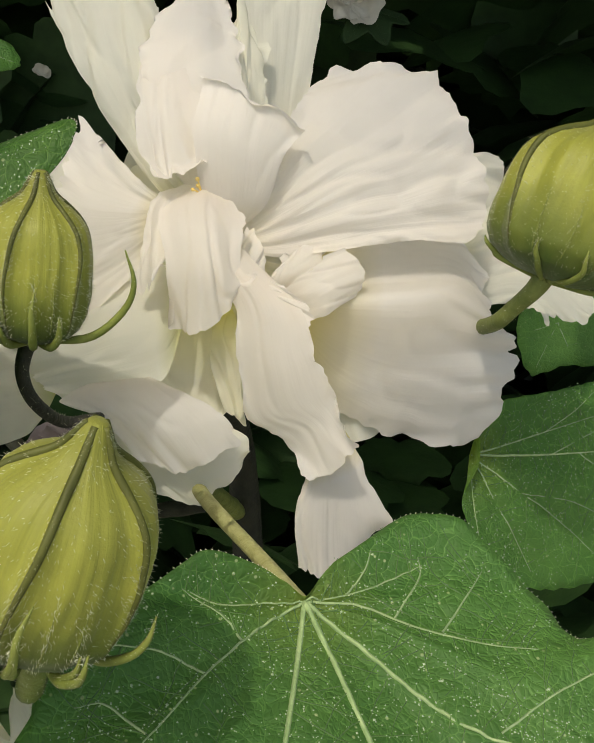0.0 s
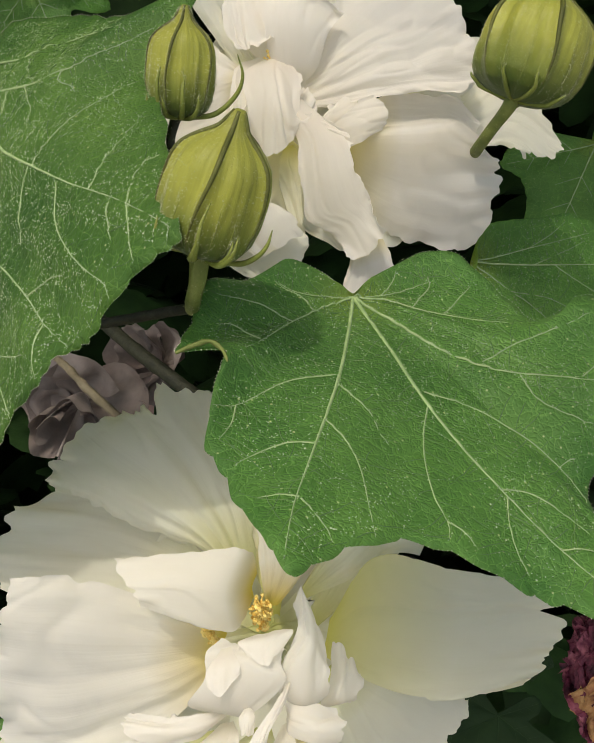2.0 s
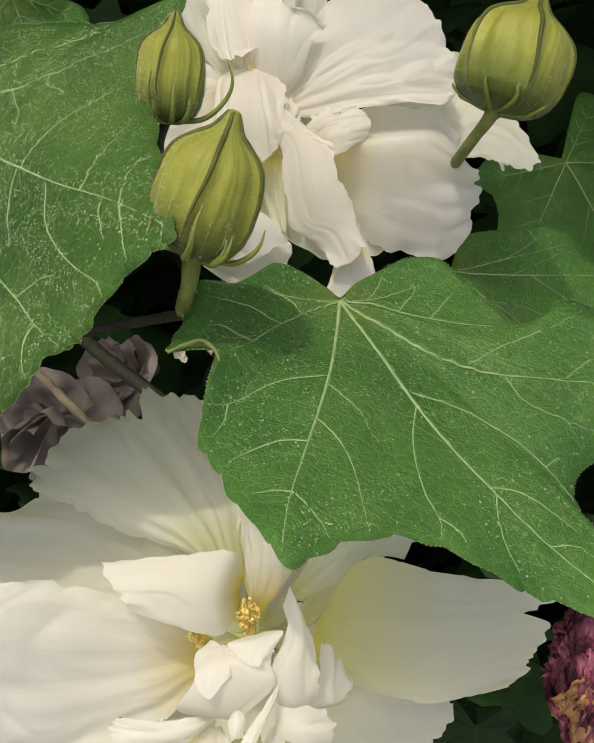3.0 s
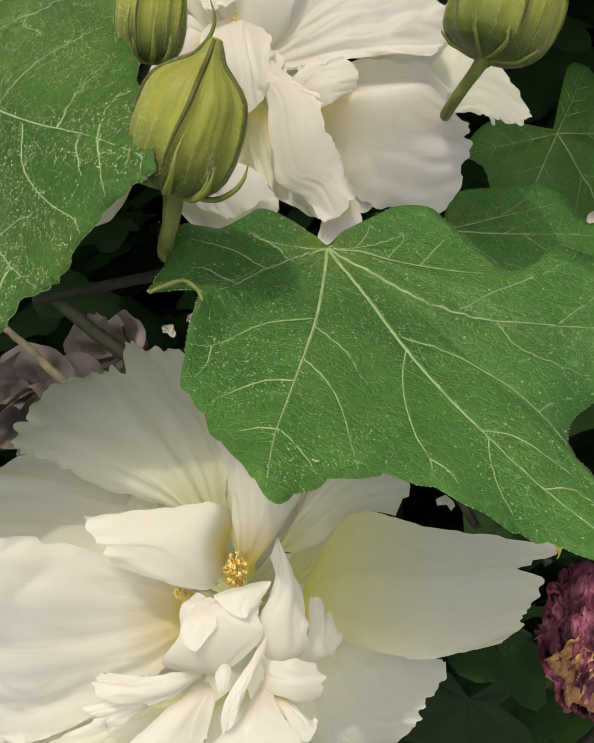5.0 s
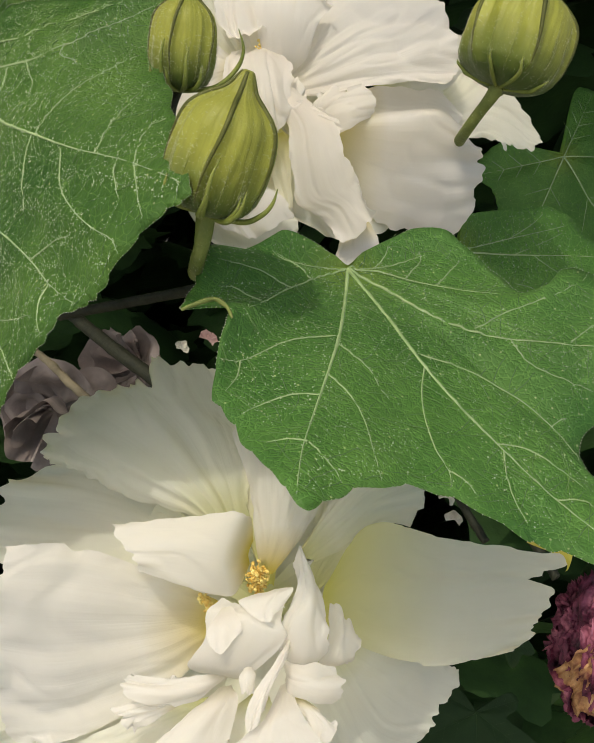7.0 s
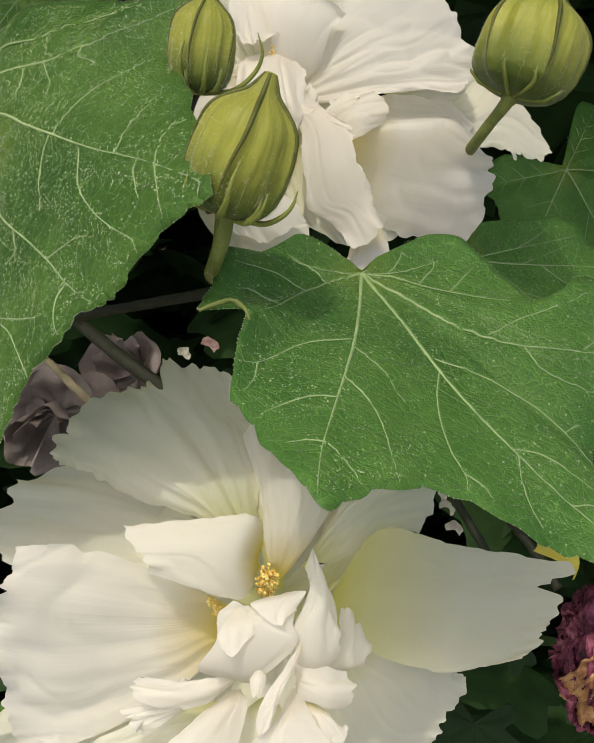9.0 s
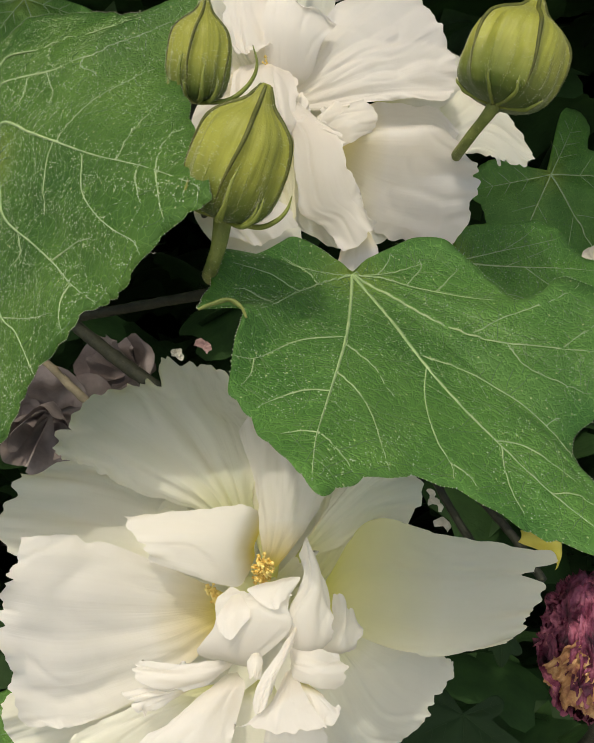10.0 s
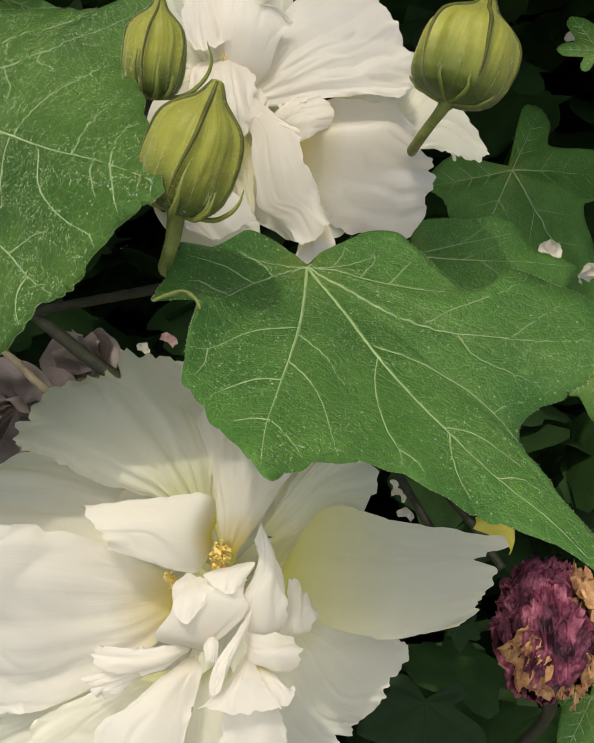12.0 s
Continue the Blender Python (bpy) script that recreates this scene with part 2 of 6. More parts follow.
def petal(flower, base, rows, pleats=3.0, corner=0.10, material=None, seed=0, n=42):
    """One petal, lofted from its claw over three ribs (left, middle, right), with a frilled rim and soft pleats."""
    org = STAND.inverted() @ flower.location
    rng = random.Random(seed)
    base = Vector(base)
    rows = [[Vector(p) for p in row] for row in rows]
    ribs = []
    for side in range(3):
        claw = base + (rows[0][side] - rows[0][1]) * 0.22
        ribs.append([claw] + [row[side] for row in rows])
    size = (rows[-1][1] - base).length
    width = (rows[-1][0] - rows[-1][2]).length
    off = Vector((rng.uniform(-50, 50), rng.uniform(-50, 50), rng.uniform(-50, 50)))
    grid, flat = [], []
    for j in range(n + 1):
        v = j / n
        line = []
        for i in range(n + 1):
            u = 2 * i / n - 1
            scallop = 0.050 * noise.noise(Vector((u * 3.2, 0.3, 0)) + off) + 0.085 * noise.noise(Vector((u * 9, 1.7, 0)) + off) * max(0.0, noise.noise(Vector((u * 2.1, 8.7, 0)) + off) + 0.15)
            ve = v * (1 - corner * u ** 4) + scallop * v ** 5
            ue = u * (1 + 0.035 * noise.noise(Vector((v * 5, 5.1, 3 * u)) + off) * min(1, 3 * v))
            q = [spline(r, min(ve, 1.0)) + ((r[-1] - r[-2]) * max(0.0, ve - 1.0) * 2) for r in ribs]
            p = 0.5 * ue * (ue - 1) * q[0] + (1 - ue * ue) * q[1] + 0.5 * ue * (ue + 1) * q[2]
            line.append(p)
        flat.append(line)
    bm = bmesh.new()
    uv = bm.loops.layers.uv.new("UVMap")
    for j in range(n + 1):
        v = j / n
        line = []
        for i in range(n + 1):
            u = 2 * i / n - 1
            du = flat[j][min(i + 1, n)] - flat[j][max(i - 1, 0)]
            dv = flat[min(j + 1, n)][i] - flat[max(j - 1, 0)][i]
            nor = du.cross(dv)
            nor = nor.normalized() if nor.length > 1e-12 else Vector((0, -1, 0))
            rim = max(v ** 5, abs(u) ** 7 * min(1, 2 * v))
            wave = noise.noise(Vector((u * 1.9, v * 1.3, 9.0)) + off) * pleats * 0.0022 * size / 0.05 * v
            fold = math.sin(u * 8 + 6 * noise.noise(Vector((u * 1.5, v, 2.0)) + off)) * 0.00006 * pleats * v * v
            fold += v * (0.0019 * noise.noise(Vector((u * 2.0, v * 2.6, 1.0)) + off) + 0.0006 * noise.noise(Vector((u * 5, v * 6, 7.0)) + off))
            bend = 0.6 * noise.noise(Vector((u * 1.2, v * 1.2, 6.0)) + off)
            fold -= 0.0013 * v * (1 - 2.4 * abs(noise.noise(Vector((u * 1.6 + v * 1.1 + bend, v * 1.0 - u * 0.7, 3.0)) + off)))
            fold -= 0.0006 * v * (1 - 2.4 * abs(noise.noise(Vector((u * 4.2 - v * 2.0 + bend, v * 2.6 + u, 13.0)) + off)))
            fold *= min(1.0, size / 0.045)
            frill = (noise.noise(Vector((u * 3.4, v * 3.4 if abs(u) > 0.8 else 1.0, 4.0)) + off) + 0.35 * noise.noise(Vector((u * 8, v * 8 if abs(u) > 0.8 else 1.0, 14.0)) + off)) * 0.0034 * rim * min(1.0, width / 0.03)
            p = flat[j][i] + nor * (wave + fold + frill)
            line.append(bm.verts.new(p - org))
        grid.append(line)
    for j in range(n):
        for i in range(n):
            f = bm.faces.new((grid[j][i], grid[j][i + 1], grid[j + 1][i + 1], grid[j + 1][i]))
            for loop, (a, b) in zip(f.loops, ((i, j), (i + 1, j), (i + 1, j + 1), (i, j + 1))):
                loop[uv].uv = (a / n * width / 0.05, b / n)
    return part("petal", bm, material or PETAL, flower)


def draped_petal(flower, claw, rows, material=None, seed=0, pleat=2.0, pleat_size=1.0, frill=1.0, crumple=1.0, lip=0.0, n=46):
    """A soft petal lofted from its claw over rows of ribs: radial pleats, faint creases, a finely frilled rim that may curl over."""
    org = STAND.inverted() @ flower.location
    rng = random.Random(seed)
    off = Vector((rng.uniform(-50, 50), rng.uniform(-50, 50), rng.uniform(-50, 50)))
    claw = Vector(claw)
    rows = [[Vector(p) for p in row] for row in rows]
    mid = sum(rows[0], Vector()) / len(rows[0])
    ribs = [[claw + (rows[0][i] - mid) * 0.3] + [row[i] for row in rows] for i in range(len(rows[0]))]
    size = (rows[-1][len(rows[-1]) // 2] - claw).length
    wide = sum((q - p).length for p, q in zip(rows[-1], rows[-1][1:]))
    n = 70 if wide > 0.028 else n
    scale = min(1.0, 0.35 + size / 0.05)

    def sheet(u, v):
        across = [spline(rib, min(v, 1.0)) + (rib[-1] - rib[-2]) * 2.0 * max(0.0, v - 1.0) for rib in ribs]
        return spline(across, (u + 1) / 2)

    flat = []
    for j in range(n + 1):
        v = j / n
        line = []
        for i in range(n + 1):
            u = 2 * i / n - 1
            far = u * wide / 0.010
            notch = max(0.0, noise.noise(Vector((far * 0.7, 8.7, 0)) + off) + 0.2)
            scallop = 0.0024 * noise.noise(Vector((far * 0.6, 0.3, 0)) + off) + (0.0070 * noise.noise(Vector((far * 1.5, 1.7, 0)) + off) + 0.0032 * noise.noise(Vector((far * 4.0, 2.7, 0)) + off)) * notch + 0.0013 * noise.noise(Vector((far * 3.0, 3.7, 0)) + off)
            near_rim = max(0.0, 1 - (1 - v) * size / 0.012) ** 2
            ragged = 0.0011 * noise.noise(Vector((v * size / 0.006, 5.1, 3 * u)) + off) + 0.0007 * noise.noise(Vector((v * size / 0.002, 6.1, 3 * u)) + off)
            line.append(sheet(u * (1 + 2 * frill * ragged / wide * abs(u) ** 3), v * (1 - 0.03 * u ** 6) + frill * scallop / size * near_rim))
        flat.append(line)
    bm = bmesh.new()
    uv = bm.loops.layers.uv.new("UVMap")
    grid = []
    for j in range(n + 1):
        v = j / n
        line = []
        for i in range(n + 1):
            u = 2 * i / n - 1
            du = flat[j][min(i + 1, n)] - flat[j][max(i - 1, 0)]
            dv = flat[min(j + 1, n)][i] - flat[max(j - 1, 0)][i]
            nor = du.cross(dv)
            nor = nor.normalized() if nor.length > 1e-12 else Vector((0, -1, 0))
            if nor.y > 0:
                nor = -nor
            fu, fv = wide / 0.030, size / 0.030
            h = 0.0013 * pleat_size * min(1.0, wide / 0.03) * noise.noise(Vector((u * 0.55 * pleat, v * 0.55, 2.0)) + off) * math.sin(math.pi * min(1.0, 0.12 + 0.70 * v))
            h += 0.0009 * noise.noise(Vector((u * 1.3, v * 2.1, 9.0)) + off) * v
            bend = 0.8 * noise.noise(Vector((u * 1.2, v * 1.2, 6.0)) + off)
            h -= crumple * 0.0012 * v * max(0.0, 1 - 4.5 * abs(noise.noise(Vector((u * fu * 0.9 + v * 0.4 + bend, v * fv * 0.9 - u * 0.4, 3.0)) + off)))
            h -= crumple * 0.0006 * v * max(0.0, 1 - 4.5 * abs(noise.noise(Vector((u * fu * 2.0 - v * 0.8 + bend, v * fv * 1.8 + 0.6 * u, 13.0)) + off)))
            h += crumple * 0.0004 * v * noise.noise(Vector((u * fu * 3.5, v * fv * 3.0, 7.0)) + off)
            rim = max(0.0, 1 - (1 - v) * size / 0.007) ** 2
            edge = max(0.0, 1 - (1 - abs(u)) * wide / 0.008) ** 2 * min(1.0, 1.5 * v)
            around = u * wide / 0.011
            frilled = noise.noise(Vector((around, 1.0, 4.0)) + off) + 0.5 * noise.noise(Vector((2.3 * around, 1.0, 14.0)) + off)
            down = v * size / 0.009
            sides = noise.noise(Vector((2.0 * u, down, 24.0)) + off) + 0.5 * noise.noise(Vector((2.0 * u, 2.3 * down, 34.0)) + off)
            h += 0.0026 * frill * (frilled * rim + 0.7 * sides * edge)
            line.append(bm.verts.new(flat[j][i] + nor * (h * scale - lip * rim) - org))
        grid.append(line)
    for j in range(n):
        for i in range(n):
            f = bm.faces.new((grid[j][i], grid[j][i + 1], grid[j + 1][i + 1], grid[j + 1][i]))
            for loop, (a, b) in zip(f.loops, ((i, j), (i + 1, j), (i + 1, j + 1), (i, j + 1))):
                loop[uv].uv = (a / n * wide / 0.05, b / n)
    return part("petal", bm, material or PETAL, flower)


def closed(points, k):
    """Catmull-Rom round a closed rim, k from 0 to the number of points."""
    n = len(points)
    i = int(math.floor(k)) % n
    f = k - math.floor(k)
    p0, p1, p2, p3 = (points[(i + j) % n] for j in (-1, 0, 1, 2))
    m1, m2 = 0.4 * (p2 - p0), 0.4 * (p3 - p1)
    return (2 * f ** 3 - 3 * f * f + 1) * p1 + (f ** 3 - 2 * f * f + f) * m1 + (3 * f * f - 2 * f ** 3) * p2 + (f ** 3 - f * f) * m2


def leaf_thing(name, place, right, down, lobes, veins, label, material, group="", teeth=1.0, seed=0, rings=18, thick=0.00045, stalk=None, laterals=0.0022, fuzz=0, sag=1.35, count=420, vein_size=1.0, dots=0, hook=()):
    """A lobed leaf round its joint. lobes: rim points (across, along, lift) lobe by lobe; veins: groups of lines (across, along), each the main vein and then its branches."""
    rng = random.Random(seed)
    right, down = Vector(right), Vector(down)
    up = right.cross(down).normalized()
    if up.y > 0:
        up = -up
    ob = thing(name, place, label, "leaf", group)
    off = Vector((seed * 7.3, seed * 3.1, 0))
    rim = [Vector(p) for lobe in lobes for p in lobe]
    total = len(rim)
    span = max(p.length for p in rim)

    heads = [math.atan2(g[0][-1][1], g[0][-1][0]) for g in veins]

    def bow_at(k):
        """How far the blade hooks sideways on its way to the rim there."""
        for (a, ba), (b, bb) in zip(hook, hook[1:]):
            if a <= k <= b:
                return ba + (bb - ba) * (k - a) / (b - a)
        return 0.0

    def powers(x, y):
        x, y = x / span, y / span
        return np.stack([x, y, x * x, x * y, y * y, x ** 3, x * x * y, x * y * y, y ** 3], -1)

    sample = [(closed(rim, k / 4), s) for k in range(4 * total) for s in (0.25, 0.5, 0.75, 1.0)]
    broad = np.linalg.lstsq(powers(np.array([p.x * s for p, s in sample]), np.array([p.y * s for p, s in sample])), np.array([p.z * s ** sag for p, s in sample]), rcond=None)[0]

    def surface(k, s):
        p = closed(rim, k)
        a = math.atan2(p.y, p.x)
        near = min(abs((a - b + math.pi) % (2 * math.pi) - math.pi) for b in heads)
        h = p.z * s ** sag + 0.0011 * noise.noise(Vector((p.x * s * 36, p.y * s * 36, 0)) + off) * min(1, 3 * s)
        h += (1 - math.exp(-(near / 0.22) ** 2)) * 0.0013 * math.sin(math.pi * min(1, s * 0.9)) * (span / 0.08)
        side = bow_at(k) * 6.75 * s * s * (1 - s)
        if side:
            h += float((powers(np.float64(p.x * s - p.y * side), np.float64(p.y * s + p.x * side)) - powers(np.float64(p.x * s), np.float64(p.y * s))) @ broad)
        return right * (p.x * s - p.y * side) + down * (p.y * s + p.x * side) + up * h

    bm = bmesh.new()
    sheets = []
    for level in (0.0, -thick):
        mid = bm.verts.new(up * level)
        lines = []
        for j in range(1, rings + 1):
            s = (j / rings) ** 0.85
            line = []
            for i in range(count):
                k = total * i / count
                tooth = abs(((i * 52 / count + 0.8 * noise.noise(Vector((i * 0.05, 0, 3)) + off)) % 1.0) - 0.35)
                grow = 1 + teeth * s ** 6 * (0.030 * (0.35 - tooth) + 0.016 * noise.noise(Vector((i * 0.13, 2, 0)) + off))
                wob = 0.0014 * noise.noise(Vector((i * 0.07, s * 3, 5)) + off) * s ** 4 * span / 0.08
                line.append(bm.verts.new(surface(k, s) * grow + up * (level * (1 - 0.6 * s ** 6) + wob)))
            lines.append(line)
        sheets.append((mid, lines))
    for flip, (mid, lines) in enumerate(sheets):
        for k in range(count):
            q = (k + 1) % count
            f = (mid, lines[0][k], lines[0][q])
            bm.faces.new(f[::-1] if flip else f)
            for a, b in zip(lines, lines[1:]):
                f = (a[k], b[k], b[q], a[q])
                bm.faces.new(f[::-1] if flip else f)
    for k in range(count):
        q = (k + 1) % count
        bm.faces.new((sheets[0][1][-1][k], sheets[1][1][-1][k], sheets[1][1][-1][q], sheets[0][1][-1][q]))
    skin = np.array([(right.dot(v.co), down.dot(v.co), up.dot(v.co)) for line in sheets[0][1] for v in line])
    edge = [(v.co.copy(), v.co.normalized()) for v in sheets[0][1][-1]]
    bmesh.ops.recalc_face_normals(bm, faces=bm.faces)
    part("blade", bm, material, ob)
    def on_blade(x, y):
        """The place on the blade over (x, y), or None outside it."""
        d = (skin[:, 0] - x) ** 2 + (skin[:, 1] - y) ** 2
        near = np.argpartition(d, 4)[:4]
        if d[near].min() > (0.05 * span) ** 2:
            return None
        w = 1 / (d[near] + 1e-9)
        return right * x + down * y + up * (float((w * skin[near, 2]).sum() / w.sum()) + 0.00006)

    def in_rim(x, y):
        a = math.atan2(y, x)
        turn = np.abs((np.arctan2(outer[:, 1], outer[:, 0]) - a + math.pi) % (2 * math.pi) - math.pi)
        close = turn < 0.03
        return close.any() and math.hypot(x, y) < 0.97 * np.hypot(outer[close, 0], outer[close, 1]).max()

    outer = skin[-count:]
    small, trace = bmesh.new(), []
    def ladder(line, low, high, reach, sparse):
        """Short thin veins that leave a larger one on both sides."""
        total_way = sum((q - p).length for p, q in zip(line, line[1:]))
        for i in range(int(total_way / sparse)):
            s = (i + rng.random()) / max(1, int(total_way / sparse))
            p = spline(line, s).copy()
            ahead = spline(line, min(1, s + 0.03)) - spline(line, max(0, s - 0.03))
            if ahead.length < 1e-9:
                continue
            hand = rng.choice((-1, 1))
            way = math.atan2(ahead.y, ahead.x) + hand * radians(rng.uniform(low, high))
            thread = []
            for step in range(rng.randint(4, 9)):
                q = on_blade(p.x, p.y) if in_rim(p.x, p.y) else None
                if q is None:
                    break
                thread.append(q - up * 0.00003)
                p = p + Vector((math.cos(way), math.sin(way))) * reach
                way += rng.uniform(-0.25, 0.25)
            if len(thread) > 2:
                tube(small, thread, (0.00011, 0.00009, 0.00004), 4, 2 * len(thread), False)
                trace.extend(thread)

    for group in veins:
        bm = bmesh.new()
        for order, line in enumerate(group):
            line = [Vector(p) for p in line]
            fine = [spline(line, i / (6 * (len(line) - 1))) for i in range(6 * (len(line) - 1) + 1)]
            path = [q for q in (on_blade(p.x, p.y) for p in fine) if q is not None]
            if len(path) < 3:
                continue
            trace.extend(path + path)
            w = vein_size
            if order == 0:
                long = sum((q - p).length for p, q in zip(line, line[1:])) / 0.07
                tube(bm, path, (0.00034 * w * long + 0.00012, 0.00026 * w * long + 0.00008, 0.00018 * w, 0.00008), 6, 2 * len(path))
            else:
                tube(bm, path, (0.00024 * w, 0.00019 * w, 0.00008 * w), 5, len(path), False)
            ladder(line, 55, 95, 0.0013 * span / 0.08, laterals)
        part("vein", bm, FOLIAGE_SHADE_TONE if material is LEAF_SHADE_TONE else VEIN, ob)
    tagged(part("fine_veining", small, VEINLET, ob), kind="stuff")
    if stalk:
        bm = bmesh.new()
        tube(bm, [-up * 0.0006] + [Vector(p) - Vector(place) for p in stalk], (0.0013, 0.0014, 0.0016), 10)
        part("leaf_stalk", bm, PALE_STALK, ob, "pale green downy stalk")
    if dots:
        bm = bmesh.new()
        fans = [(closed(rim, total * j / 240), closed(rim, total * (j + 1) / 240)) for j in range(240)]
        fans = [abs(a.x * b.y - a.y * b.x) for a, b in fans]
        for i in range(dots):
            k, s = total * (rng.choices(range(240), fans)[0] + rng.random()) / 240, rng.random() ** 0.5
            p = surface(k, 0.97 * s)
            if i % 6 < 1:
                p = rng.choice(trace) + right * rng.gauss(0, 0.0004) + down * rng.gauss(0, 0.0004) + up * 0.00008
            r = rng.uniform(0.00009, 0.00018) * (1.6 if rng.random() < 0.04 else 1.0)
            turn = rng.uniform(0, 6.28)
            foot = [bm.verts.new(p + (right * math.cos(turn + a) + down * math.sin(turn + a)) * r) for a in (0, 1.57, 3.14, 4.71)]
            top = bm.verts.new(p + up * r * 1.0)
            for j in range(4):
                bm.faces.new((foot[j], foot[(j + 1) % 4], top))
        bmesh.ops.recalc_face_normals(bm, faces=bm.faces)
        tagged(part("leaf_down", bm, DOWN, ob), kind="stuff")
    if fuzz:
        bm = bmesh.new()
        spots = []
        for i in range(fuzz):
            p, n = edge[rng.randrange(count)]
            spots.append((p, (n + up * rng.uniform(-0.3, 0.7)).normalized()))
        hairs(bm, spots, 0.00036, 0.000028, rng)
        tagged(part("edge_down", bm, HAIR, ob), kind="stuff")
    return ob


def lobed_rim(size, droop, rng, depth=0.35):
    """The five lobes of an ordinary leaf of the shrub."""
    lobes = []
    for deg, share in ((-25, 0.55), (30, 0.85), (90, 1.0), (150, 0.85), (205, 0.55)):
        share *= rng.uniform(0.85, 1.1)
        lobe = []
        for turn, r in ((-27, 1 - depth), (-13, 0.86), (0, 1.0), (13, 0.86)):
            a = radians(deg + turn)
            r *= size * share
            lobe.append((r * math.cos(a), r * math.sin(a), -droop * r * r / size))
        lobes.append(lobe)
    lobes.append([(0.05 * size * math.cos(radians(a)), 0.05 * size * math.sin(radians(a)), 0.0) for a in (250, 290)])
    return lobes


def shrub_leaf(place, toward, size, label, material, seed, spin=0.0, **more):
    """An ordinary lobed leaf, its face turned toward a direction, hanging tip down."""
    rng = random.Random(seed)
    face = Vector(toward).normalized()
    down = Vector((math.sin(radians(spin)), 0, -math.cos(radians(spin))))
    down = (down - face * down.dot(face)).normalized()
    right = face.cross(down).normalized()
    if right.cross(down).y > 0:
        right = -right
    lobes = lobed_rim(size, rng.uniform(0.1, 0.5), rng)
    veins = []
    for lobe in lobes[:5]:
        x, y, _ = lobe[2]
        group = [[(0.0, 0.0), (0.33 * x, 0.33 * y), (0.66 * x, 0.66 * y), (0.95 * x, 0.95 * y)]]
        for s in (0.25, 0.45, 0.65):
            for hand in (-1, 1):
                a = radians(48 * hand)
                ways = [(x * (s + r * math.cos(a)) - y * r * math.sin(a), y * (s + r * math.cos(a)) + x * r * math.sin(a)) for r in (0.0, 0.12, 0.26 - 0.15 * s)]
                group.append(ways)
        veins.append(group)
    return leaf_thing("leaf", place, right, down, lobes, veins, label, material, "background leaves", seed=seed, rings=9, count=200, laterals=1.0 if material is LEAF_SHADE_TONE else 0.006, vein_size=0.2 if material is LEAF_SHADE_TONE else 0.8, **more)


